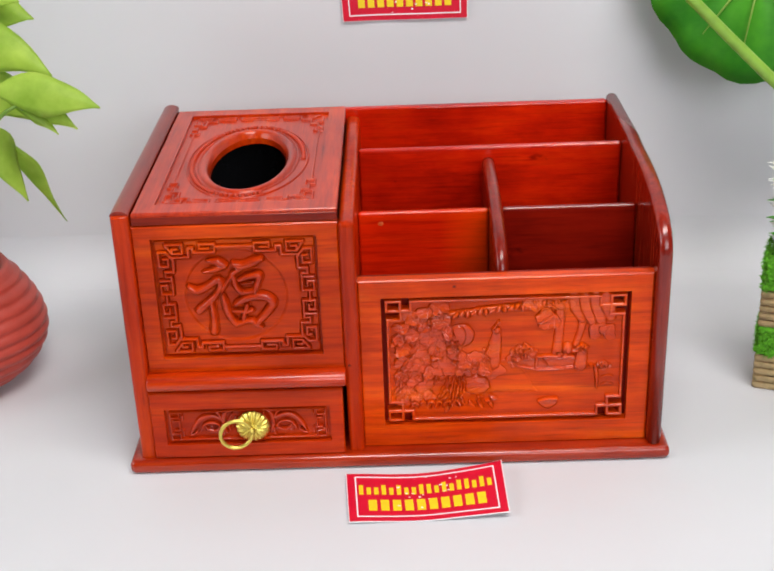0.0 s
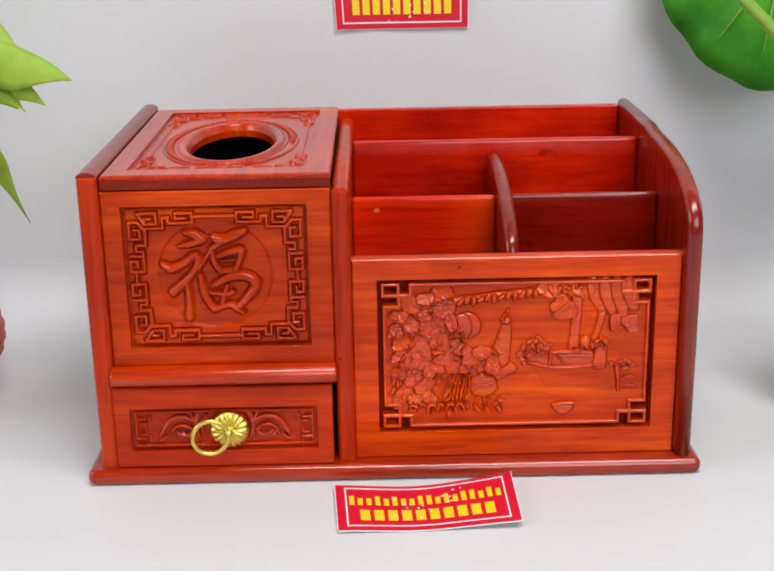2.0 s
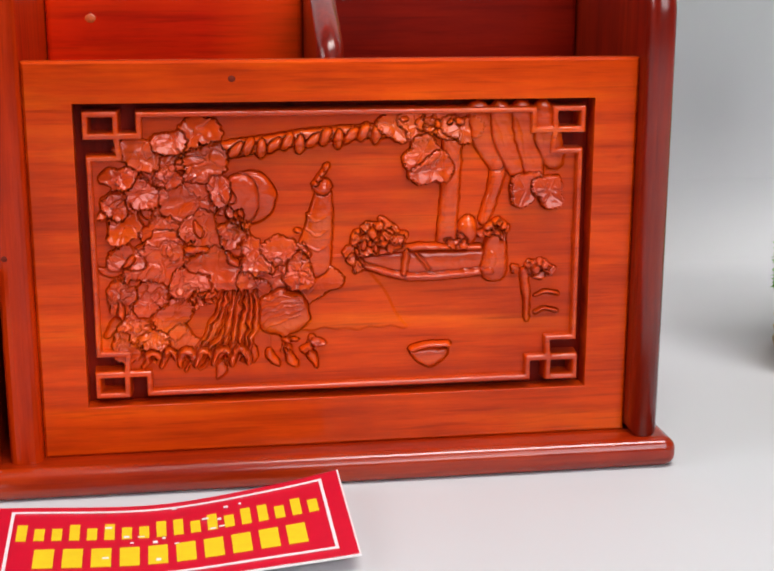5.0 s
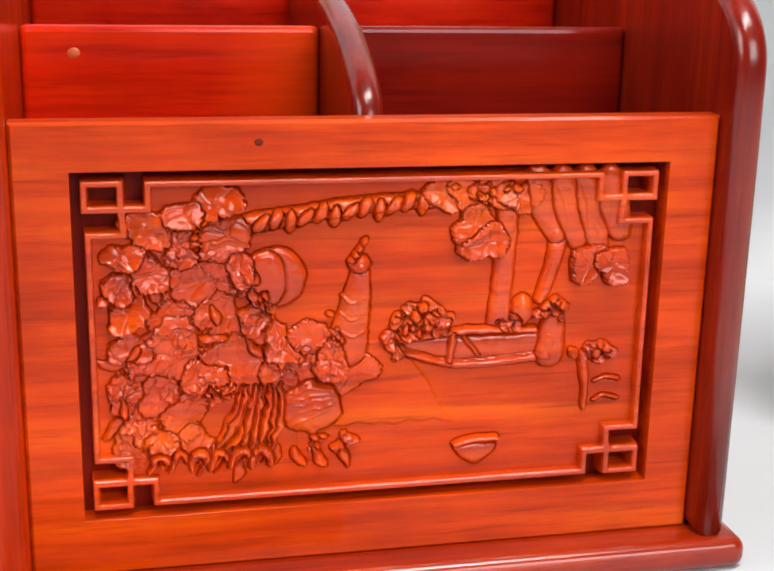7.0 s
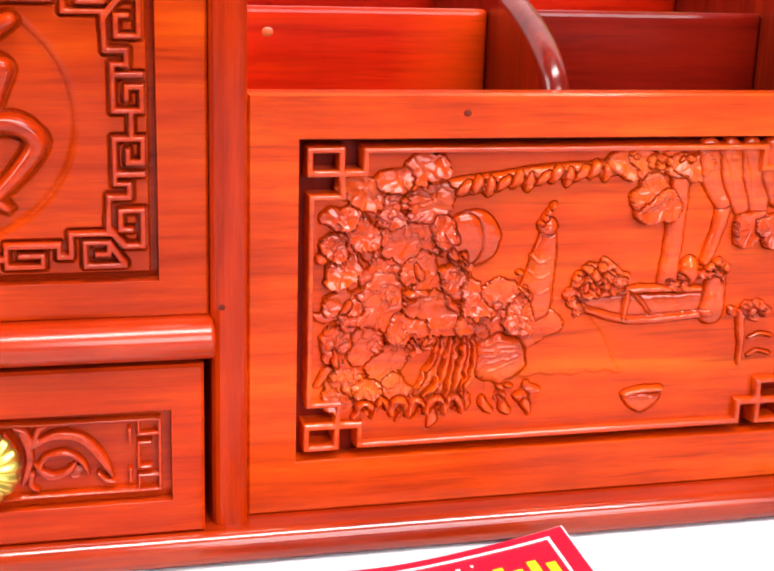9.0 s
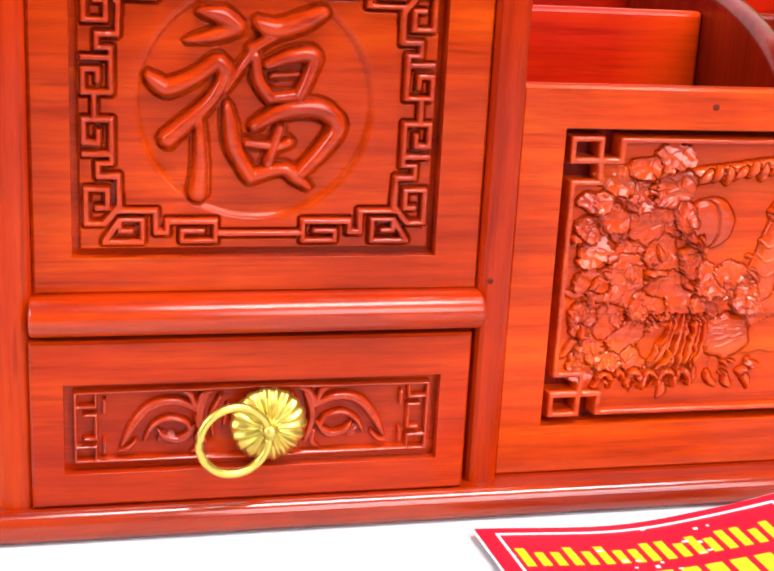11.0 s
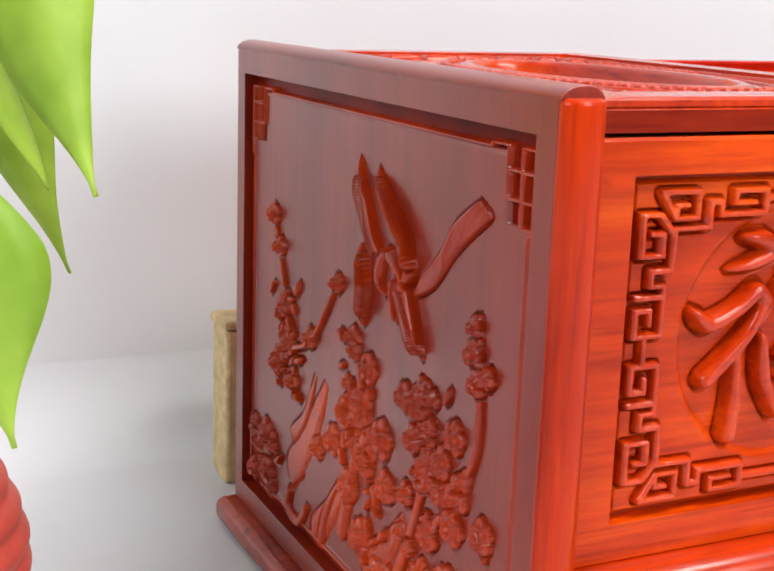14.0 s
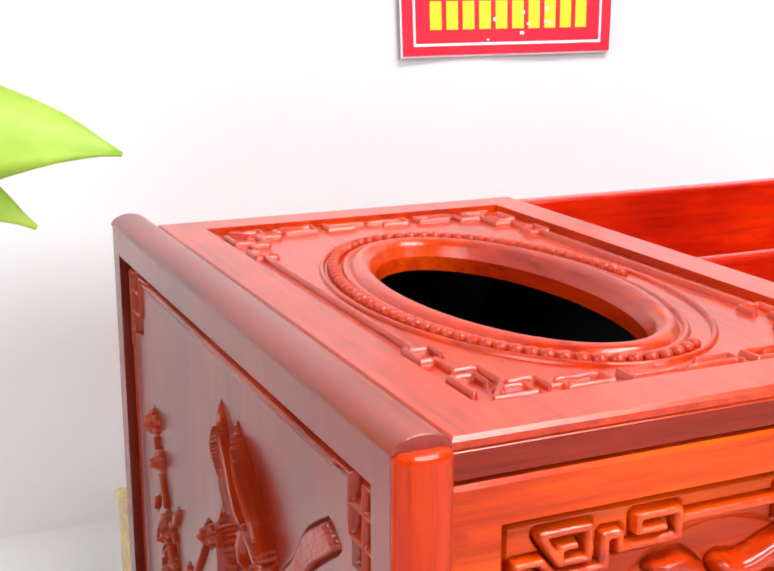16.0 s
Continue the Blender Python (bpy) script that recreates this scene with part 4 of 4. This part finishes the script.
def carve_lid():
    top = 0.1748
    x0, x1, y0, y1 = 0.0118, 0.1342, 0.0010, 0.1995
    ix0, ix1, iy0, iy1 = 0.0240, 0.1225, 0.0150, 0.1870
    part("lid_frame", frame_box("z", x0, x1, y0, y1, ix0, ix1, iy0, iy1, top + 0.0022, top + 0.0001), WOOD_Y, LID)

    def place(u, v, z):
        return ix0 + u, iy0 + v, top + z

    w, h = 98.5, 172
    f = Carving(w, h, 0.4)
    mirrored(f, [[(6, 4), (15, 4), (15, 9), (9, 9), (9, 6.5)], [(6, 4), (12, 12)], [(12, 12), (19, 12), (19, 6), (22, 6)], [(22, 9), (32, 9), (32, 4), (22, 4), (22, 6.5), (28, 6.5)], [(36, 5), (48.5, 5)], [(36, 3.5), (36, 8.5), (44, 8.5)],
                 [(3.6, 8), (3.6, 18), (9, 18), (9, 13)], [(6.5, 22), (6.5, 30), (3.2, 30), (3.2, 38), (9, 38), (9, 33)], [(5.6, 38), (5.6, 88)], [(12, 12), (12, 22), (6.5, 22)]], 1.4, 1.5)
    f.mesh("fret_border", WOOD_Y, LID, place, rough=0.15)
    cx, cy, ra, rb = 0.0728, 0.0950, 0.0245, 0.0535

    def oval_ring(name, k, width, height):
        bm = bmesh.new()
        n, m = 96, 8
        rows = []
        for s in range(n):
            a = 2 * math.pi * s / n
            rows.append([bm.verts.new((cx + (ra + k + width * (j / m - 0.5)) * math.cos(a), cy + (rb + k + width * (j / m - 0.5)) * math.sin(a), top - 0.0002 + height * math.sin(math.pi * j / m) ** 0.6)) for j in range(m + 1)])
        for s in range(n):
            for j in range(m):
                bm.faces.new((rows[s][j], rows[(s + 1) % n][j], rows[(s + 1) % n][j + 1], rows[s][j + 1]))
        bmesh.ops.recalc_face_normals(bm, faces=bm.faces[:])
        if sum(fc.normal.z for fc in bm.faces) < 0:
            bmesh.ops.reverse_faces(bm, faces=bm.faces[:])
        part(name, bm, WOOD_Y, LID, smooth=True)

    oval_ring("inner_ring", 0.0044, 0.0058, 0.0020)
    oval_ring("middle_ring", 0.0086, 0.0022, 0.0010)
    oval_ring("outer_ring", 0.0150, 0.0018, 0.0012)
    one = bmesh.new()
    bmesh.ops.create_icosphere(one, subdivisions=2, radius=0.0019, matrix=Matrix.Diagonal((0.95, 0.95, 0.8, 1)))
    first = part("bead", one, WOOD_Y, LID, smooth=True)
    n, a = 72, 0.0
    for s in range(n):
        ob = first if s == 0 else new("bead", first.data)
        ob.parent = LID
        ob.location = (cx + (ra + 0.0118) * math.cos(a), cy + (rb + 0.0118) * math.sin(a), top + 0.0005)
        a += 0.00365 / math.hypot((ra + 0.0118) * math.sin(a), (rb + 0.0118) * math.cos(a))
        if a > 2 * math.pi - 0.03:
            break


carve_tissue_panel()
carve_front_panel()
carve_drawer()
carve_side()
carve_lid()


# ---- drawer handle ----
def drawer_handle():
    def flute(a, k):
        return 0.00035 * math.cos(18 * a) * min(1, k / 3)

    prof = [(0.0016, 0.0), (0.0104, 0.0), (0.0108, 0.0006), (0.0098, 0.0019), (0.0075, 0.0031), (0.0048, 0.0036), (0.0032, 0.0033), (0.0026, 0.0036), (0.0018, 0.0046), (0.0004, 0.005)]
    bm = lathe(prof, 108, flute)
    for v in bm.verts:
        r = math.hypot(v.co.x, v.co.y)
        if 0.003 < r < 0.0104 and v.co.z > 0.0004:
            v.co.z += 0.00045 * math.cos(18 * math.atan2(v.co.y, v.co.x))
    bmesh.ops.transform(bm, matrix=pose(0.0741, -0.0059, 0.0325, 90), verts=bm.verts[:])
    bmesh.ops.recalc_face_normals(bm, faces=bm.faces[:])
    part("rosette", bm, BRASS, DRAWER, "fluted brass rosette", smooth=True)
    pts = [(0.0640 + 0.0098 * math.cos(a), -0.0128 + 0.0016 * math.cos(a), 0.0305 + 0.0098 * math.sin(a)) for a in (2 * math.pi * k / 40 for k in range(41))]
    part("ring_pull", tube(pts, 0.00125, 10), BRASS, DRAWER, "brass ring", smooth=True)
    part("ring_eye", tube([(0.0741, -0.0105, 0.0325), (0.0735, -0.0132, 0.032)], [0.0022, 0.0019], 12), BRASS, DRAWER, smooth=True)


drawer_handle()


# ---- cards ----
def card(name, label, m, seed, curl):
    """A small printed card, 95 by 50 mm, slightly curled; its two lines of print are plain bars."""
    t = thing(name, label, "card", group="printed cards")
    rnd = random.Random(seed)

    def sheet(u0, u1, v0, v1, lift, thick, nu=24, nv=6):
        bm = bmesh.new()

        def p(u, v, d):
            x, y = u * 0.0970 - 0.0022 * v * (1 - u), v * 0.0505
            z = 0.0014 * (u - 0.5) ** 2 * 4 * (0.4 + 0.6 * v) + 0.0004 * math.sin(u * 9 + seed) + curl * max(0.0, (u - 0.4) / 0.6) ** 2 * (0.55 + 0.45 * v)
            return (x, y, z + lift + d)

        top = [[bm.verts.new(p(u0 + (u1 - u0) * i / nu, v0 + (v1 - v0) * j / nv, thick)) for i in range(nu + 1)] for j in range(nv + 1)]
        low = [[bm.verts.new(p(u0 + (u1 - u0) * i / nu, v0 + (v1 - v0) * j / nv, 0)) for i in range(nu + 1)] for j in range(nv + 1)]
        for j in range(nv):
            for i in range(nu):
                bm.faces.new((top[j][i], top[j][i + 1], top[j + 1][i + 1], top[j + 1][i]))
                bm.faces.new((low[j][i], low[j + 1][i], low[j + 1][i + 1], low[j][i + 1]))
        rim = [(0, i) for i in range(nu)] + [(j, nu) for j in range(nv)] + [(nv, i) for i in range(nu, 0, -1)] + [(j, 0) for j in range(nv, 0, -1)]
        for (a, b), (c, d) in zip(rim, rim[1:] + rim[:1]):
            bm.faces.new((low[a][b], low[c][d], top[c][d], top[a][b]))
        return bm

    base = part("card_sheet", sheet(0, 1, 0, 1, 0.0004, 0.0004), CARD_WHITE, t)
    part("red_field", sheet(0.006, 0.994, 0.012, 0.99, 0.0009, 0.0002), CARD_RED, t, "printed red field")
    lines = [sheet(0.055, 0.945, 0.085, 0.105, 0.0012, 0.0002), sheet(0.055, 0.945, 0.90, 0.92, 0.0012, 0.0002), sheet(0.055, 0.064, 0.105, 0.90, 0.0012, 0.0002), sheet(0.936, 0.945, 0.105, 0.90, 0.0012, 0.0002)]
    part("border_line", join(*lines), CARD_WHITE, t, "thin white border line")

    def bars(count, u0, u1, v0, v1, fat):
        out = []
        step = (u1 - u0) / count
        for k in range(count):
            tall = v1 if rnd.random() < 0.45 or fat else v0 + (v1 - v0) * 0.74
            out.append(sheet(u0 + step * (k + 0.16), u0 + step * (k + (0.86 if fat else 0.74)), v0, tall, 0.0012, 0.0002, 2, 1))
        return join(*out)

    part("print_line", bars(18, 0.07, 0.93, 0.54, 0.74, False), INK_YELLOW, t, "line of yellow print")
    part("print_line", bars(10, 0.12, 0.88, 0.21, 0.43, True), INK_YELLOW, t, "line of bold yellow print")
    flakes = [sheet(u, u + rnd.uniform(0.006, 0.02), v, v + rnd.uniform(0.01, 0.03), 0.0013, 0.0002, 1, 1) for u, v in ((rnd.uniform(0.3, 0.7), rnd.uniform(0.1, 0.92)) for _ in range(16))]
    part("worn_flakes", join(*flakes), CARD_WHITE, t, "white worn flecks")
    t.matrix_world = m
    return t


card("business_card", "red printed card with yellow bars lying before organizer", pose(0.1352, -0.0696, 0.0002, 0, 0, 1.2), 1, 0.0062)
card("business_card", "red printed card with yellow bars fixed on backdrop", pose(0.1320, 0.2843, 0.2185, 90, 0, 0), 2, 0.0004)


# ---- potted plant ----
def blade(bm, root, tip, width, sag=0.02, fold=0.25, twist=0.0, wide=0.45, n=12, side=None, point=1.15):
    """A leaf blade from root to tip, arching by sag, folded along its midrib."""
    root, tip = Vector(root), Vector(tip)
    mid1, mid2 = root.lerp(tip, 0.33) + Vector((0, 0, sag)), root.lerp(tip, 0.7) + Vector((0, 0, sag * 0.8))
    line = bezier(root, mid1, mid2, tip, n)
    rows = []
    for k, p in enumerate(line):
        t = k / n
        d = (line[min(k + 1, n)] - line[max(k - 1, 0)]).normalized()
        across = Vector(side) if side else d.cross(Vector((0, 0, 1)))
        across = (across - d * across.dot(d)).normalized() if across.length > 1e-4 else Vector((1, 0, 0))
        across = Matrix.Rotation(twist * t, 3, d) @ across
        up = across.cross(d).normalized()
        half = width / 2 * (math.sin(math.pi * t / (2 * wide)) ** 0.8 if t < wide else max(0.0, 1 - ((t - wide) / (1 - wide)) ** 1.5) ** point)
        half = max(half, 0.0004)
        ripple = 0.10 * math.sin(9 * t + root.x * 90)
        row = []
        for s in (-1, -0.66, -0.33, 0, 0.33, 0.66, 1):
            row.append(bm.verts.new(p + across * (s * half * (1 + ripple * s)) + up * (fold * half * (abs(s) ** 1.4) + 0.10 * half * s * s * math.sin(11 * t + s * 2 + root.y * 70))))
        rows.append(row)
    for a, b in zip(rows, rows[1:]):
        for k in range(6):
            bm.faces.new((a[k], a[k + 1], b[k + 1], b[k]))


def potted_plant():
    t = thing("potted_plant", "leafy green plant in ribbed red terracotta pot", "potted plant", (-0.155, 0.127, 0))
    prof = [(0.0, 0.0), (0.034, 0.0), (0.036, 0.003)]
    for k in range(1, 60):
        s = k / 60
        r = 0.036 + 0.008 * s + 0.025 * math.sin(math.pi * s ** 0.8)
        prof.append((r, 0.003 + 0.084 * s))
    prof += [(0.0430, 0.0885), (0.0400, 0.0875), (0.0385, 0.084), (0.0390, 0.075), (0.0, 0.075)]

    def ribs(a, k):
        if 4 < k < 58:
            ph = (k / 60 * 10 + 3 * a / (2 * math.pi)) % 1.0
            return 0.0030 * abs(math.sin(math.pi * ph)) ** 0.6 - 0.0014
        return 0

    part("pot", lathe(prof, 96, ribs), TERRACOTTA, t, "ribbed terracotta pot", smooth=True)
    soil = lathe([(0.0, 0.081), (0.012, 0.0815), (0.026, 0.080), (0.0388, 0.0785)], 40)
    for v in soil.verts:
        v.co.z += random.uniform(-0.0012, 0.0015)
    part("soil", soil, SOIL, t)
    for k, (dx, dy, h) in enumerate(((0.0, 0.0, 0.14), (0.010, -0.008, 0.12), (-0.010, 0.006, 0.15), (0.006, 0.010, 0.11))):
        part("stem", tube(bezier((dx, dy, 0.078), (dx, dy, 0.12), (dx * 1.6, dy * 1.6, h), (dx * 2.4, dy * 2.4 - 0.004, 0.09 + h), 10), [0.005, 0.0048, 0.0045, 0.004, 0.0038, 0.0035, 0.003, 0.0028, 0.0026, 0.0024, 0.002]), STEM, t, smooth=True)
    o = Vector((0.155, -0.127, 0))
    leaves = [((-0.090, 0.100, 0.226), (-0.020, 0.095, 0.2138), 0.025, 0.005), ((-0.088, 0.11, 0.221), (-0.038, 0.10, 0.1985), 0.017, 0.004), ((-0.110, 0.118, 0.196), (-0.083, 0.115, 0.143), 0.024, 0.012),
              ((-0.072, 0.102, 0.212), (-0.051, 0.10, 0.195), 0.007, 0.003), ((-0.16, 0.14, 0.25), (-0.058, 0.13, 0.226), 0.040, 0.02), ((-0.13, 0.12, 0.222), (-0.066, 0.14, 0.190), 0.030, 0.014), ((-0.13, 0.15, 0.258), (-0.070, 0.15, 0.260), 0.030, 0.012), ((-0.14, 0.15, 0.268), (-0.075, 0.14, 0.274), 0.026, 0.010),
              ((-0.19, 0.11, 0.20), (-0.26, 0.06, 0.17), 0.045, 0.03), ((-0.18, 0.14, 0.24), (-0.25, 0.18, 0.20), 0.045, 0.03), ((-0.17, 0.15, 0.2), (-0.16, 0.22, 0.15), 0.04, 0.03), ((-0.18, 0.08, 0.23), (-0.21, 0.0, 0.2), 0.045, 0.03), ((-0.16, 0.13, 0.26), (-0.12, 0.19, 0.24), 0.035, 0.02)]
    hanging = [((-0.104, 0.072, 0.222), (-0.0845, 0.050, 0.1515), 0.026), ((-0.108, 0.128, 0.190), (-0.070, 0.155, 0.1115), 0.024), ((-0.124, 0.022, 0.164), (-0.1085, 0.014, 0.1095), 0.031), ((-0.106, 0.09, 0.172), (-0.100, 0.082, 0.142), 0.006), ((-0.117, 0.06, 0.222), (-0.109, 0.055, 0.176), 0.020), ((-0.142, 0.05, 0.21), (-0.133, 0.03, 0.150), 0.026), ((-0.16, 0.075, 0.19), (-0.152, 0.045, 0.13), 0.026)]
    leaves += [(r, p, w, None) for r, p, w in hanging]
    for k, (root, tip, w, sag) in enumerate(leaves):
        bm = bmesh.new()
        if sag is None:
            blade(bm, Vector(root) + o, Vector(tip) + o, w, 0.004, fold=0.42, twist=0.35 * math.sin(k * 2.3), wide=0.40, n=24, side=(0.88, -0.45, 0.1), point=1.5)
        else:
            blade(bm, Vector(root) + o, Vector(tip) + o, w * 1.1, sag, fold=0.25, twist=0.3 * math.sin(k * 1.7), n=16, side=(0.0, 0.45, 0.9) if k < 8 else None)
        leaf = part("leaf", bm, LEAF, t, smooth=True)
        sol = leaf.modifiers.new("thickness", "SOLIDIFY")
        sol.thickness = 0.0005
        bm2 = tube(bezier((0.0 + 0.01 * math.sin(k), 0.01 * math.cos(k), 0.10), (0.0, 0.0, 0.15), Vector(root) + o + Vector((0, 0, 0.02)), Vector(root) + o, 8), [0.0022, 0.002, 0.0018, 0.0017, 0.0016, 0.0015, 0.0014, 0.0013, 0.0012], 6)
        part("petiole", bm2, STEM, t, smooth=True)
    return t


potted_plant()


# ---- flower box ----
def flower_box():
    t = thing("flower_box", "small straw box with green moss bands and white flowers", "flower box", (0.4165, 0.078, 0))
    t.rotation_euler = (0, 0, radians(-21))
    w, dep, h = 0.09, 0.045, 0.091
    part("box_body", box(0.002, w - 0.002, 0.002, dep - 0.002, 0.0, h - 0.004, bevel=0.001), STRAW, t)
    rows = 17
    strip = h / rows
    for k in range(rows):
        z = strip * (k + 0.5)
        if 5 <= k <= 8 or k >= 14:
            continue
        for name, pts in (("straw_strip", [(0.0, 0.001, z), (w, 0.001, z)]), ("straw_strip", [(0.001, 0.0, z), (0.001, dep, z)])):
            part(name, tube(pts, strip * 0.52, 8), STRAW, t, smooth=True)
    rnd = random.Random(4)
    for z0, z1 in ((strip * 5, strip * 9), (strip * 14, h + 0.008)):
        verts, faces = [], []
        for _ in range(2600):
            if rnd.random() < 0.5:
                p = Vector((rnd.uniform(0, w), -0.001, rnd.uniform(z0, z1)))
            else:
                p = Vector((-0.001, rnd.uniform(0, dep), rnd.uniform(z0, z1)))
            if z1 > h and rnd.random() < 0.5:
                p = Vector((rnd.uniform(0, w), rnd.uniform(0, dep), h + rnd.uniform(-0.002, 0.008)))
            d = Vector((rnd.uniform(-1, 1), rnd.uniform(-1, 0.3), rnd.uniform(-0.6, 1))).normalized() * rnd.uniform(0.002, 0.0045)
            s = d.orthogonal().normalized() * 0.0007
            n = len(verts)
            verts += [p - s, p + s, p + d]
            faces.append((n, n + 1, n + 2))
        me = bpy.data.meshes.new("moss_band")
        me.from_pydata(verts, [], faces)
        ob = mesh_part("moss_band", me, MOSS, t, "bright green moss")
        ob["kind"] = "stuff"
    part("moss_bed", box(0.0, w, 0.0, dep, strip * 14, h + 0.003, bevel=0.002), MOSS, t)
    part("moss_bed", box(-0.0006, w, -0.0006, dep, strip * 5, strip * 9, bevel=0.001), MOSS, t)
    for k in range(12):
        x, y = rnd.uniform(0.012, w - 0.012), rnd.uniform(0.012, dep - 0.012)
        if k > 5:
            x, y = rnd.uniform(-0.001, 0.014), rnd.uniform(0.004, 0.035)
        top = Vector((x + rnd.uniform(-0.006, 0.006), y + rnd.uniform(-0.01, 0.01), h + rnd.uniform(0.05, 0.075)))
        spike = part("flower_stem", tube(bezier((x, y, h - 0.004), (x, y, h + 0.02), top - Vector((0, 0, 0.02)), top, 8), 0.0011, 6), STEM, t, smooth=True)
        bm, gm = bmesh.new(), bmesh.new()
        for j in range(26):
            z = h + 0.014 + (top.z - h - 0.012) * j / 25
            a = j * 2.4
            c = Vector((x, y, z)).lerp(Vector((top.x, top.y, z)), j / 25)
            reach = Vector((math.cos(a), math.sin(a), 0.25))
            blade(gm if j % 4 == 0 else bm, c, c + reach * rnd.uniform(0.008, 0.013), 0.0045, 0.001, n=4)
        part("florets", bm, PETAL, t, "tiny white florets")
        part("leaflets", gm, LEAF_DEEP, t)


flower_box()


# ---- beige box behind the organizer ----
def beige_box():
    # stands for an unidentified beige strip at the organizer's back corner
    t = thing("beige_box", "small beige box standing behind the organizer", "box", (0.0065, 0.2400, 0))
    w, dep, h = 0.060, 0.019, 0.065
    part("box_body", box(0.0006, w, 0.0006, dep, 0.0, h, bevel=0.0015), STRAW, t)
    part("box_lid", box(-0.0006, w + 0.0006, -0.0006, dep, h, h + 0.004, bevel=0.0012), STRAW, t)


beige_box()


# ---- lotus leaf plant ----
def lotus_plant():
    t = thing("lotus_plant", "large round green leaf on pale curved stem", "plant", (0.50, 0.20, 0))
    far = Vector((0.13, 0.02, 0))
    pot = [(0.0, 0.0), (0.04, 0.0), (0.052, 0.03), (0.055, 0.07), (0.052, 0.085), (0.046, 0.085), (0.046, 0.078), (0.0, 0.078)]
    vase = part("vase", lathe(pot, 40), CARD_WHITE, t, "plain white vase", smooth=True)
    vase.location = far
    bm = bmesh.new()
    c = Vector((-0.062, 0.022, 0.268))
    n, m = 56, 8
    fwd = Vector((-0.25, -0.80, 0.35)).normalized()
    side = Vector((0.95, -0.25, 0.0)).normalized()
    up = side.cross(-fwd).normalized()
    rows = []
    for j in range(m + 1):
        row = []
        for s in range(n):
            a = 2 * math.pi * s / n
            q = j / m
            r = 0.086 * q * (1 + 0.05 * math.sin(3 * a) + (0.045 * abs(math.sin(6.5 * a)) if j == m else 0))
            dish = 0.012 * q * q * math.cos(2 * a + 0.6) + 0.0025 * q * math.sin(11 * a) - 0.014 * q * q
            row.append(bm.verts.new(c + side * (r * math.cos(a)) + up * (r * math.sin(a) * 0.92) + fwd * dish))
        rows.append(row)
    for a, b in zip(rows, rows[1:]):
        for s in range(n):
            bm.faces.new((a[s], a[(s + 1) % n], b[(s + 1) % n], b[s]))
    bmesh.ops.remove_doubles(bm, verts=bm.verts[:], dist=1e-6)
    leaf = part("leaf", bm, LEAF_DEEP, t, "round deep green leaf with toothed edge", smooth=True)
    sol = leaf.modifiers.new("thickness", "SOLIDIFY")
    sol.thickness = 0.0008
    veins = [tube([c + fwd * 0.001, c + (side * math.cos(a) + up * math.sin(a)) * 0.035 + fwd * -0.001, c + (side * math.cos(a) + up * math.sin(a)) * 0.066 + fwd * -0.009], [0.0013, 0.0009, 0.0004], 6) for a in (2 * math.pi * k / 13 + 0.2 for k in range(13))]
    part("veins", join(*veins), STEM, t, smooth=True)
    stem = bezier(far + Vector((0.0, 0.0, 0.07)), (0.06, -0.12, 0.09), (-0.04, -0.11, 0.165), (-0.170, -0.102, 0.300), 14)
    part("stem", tube(stem, [0.0048] * 8 + [0.0045, 0.0042, 0.004, 0.004, 0.0038, 0.0036, 0.0034], 10), STEM, t, "pale green glossy stem", smooth=True)
    part("leaf_stalk", tube(bezier(far + Vector((0.0, 0.0, 0.07)), (0.11, 0.02, 0.2), c + Vector((0.04, 0.03, -0.01)), c, 10), 0.0028, 8), STEM, t, smooth=True)
    bm = bmesh.new()
    blade(bm, (-0.170, -0.102, 0.300), (-0.21, -0.10, 0.37), 0.03, 0.0)
    part("young_leaf", bm, LEAF, t, smooth=True)
    for k, (a, b, w) in enumerate((((0.13, 0.0, 0.16), (0.19, -0.06, 0.22), 0.05), ((0.13, 0.01, 0.18), (0.20, 0.03, 0.26), 0.05))):
        bm = bmesh.new()
        blade(bm, a, b, w, 0.02)
        part("leaf", bm, LEAF, t, smooth=True)


lotus_plant()
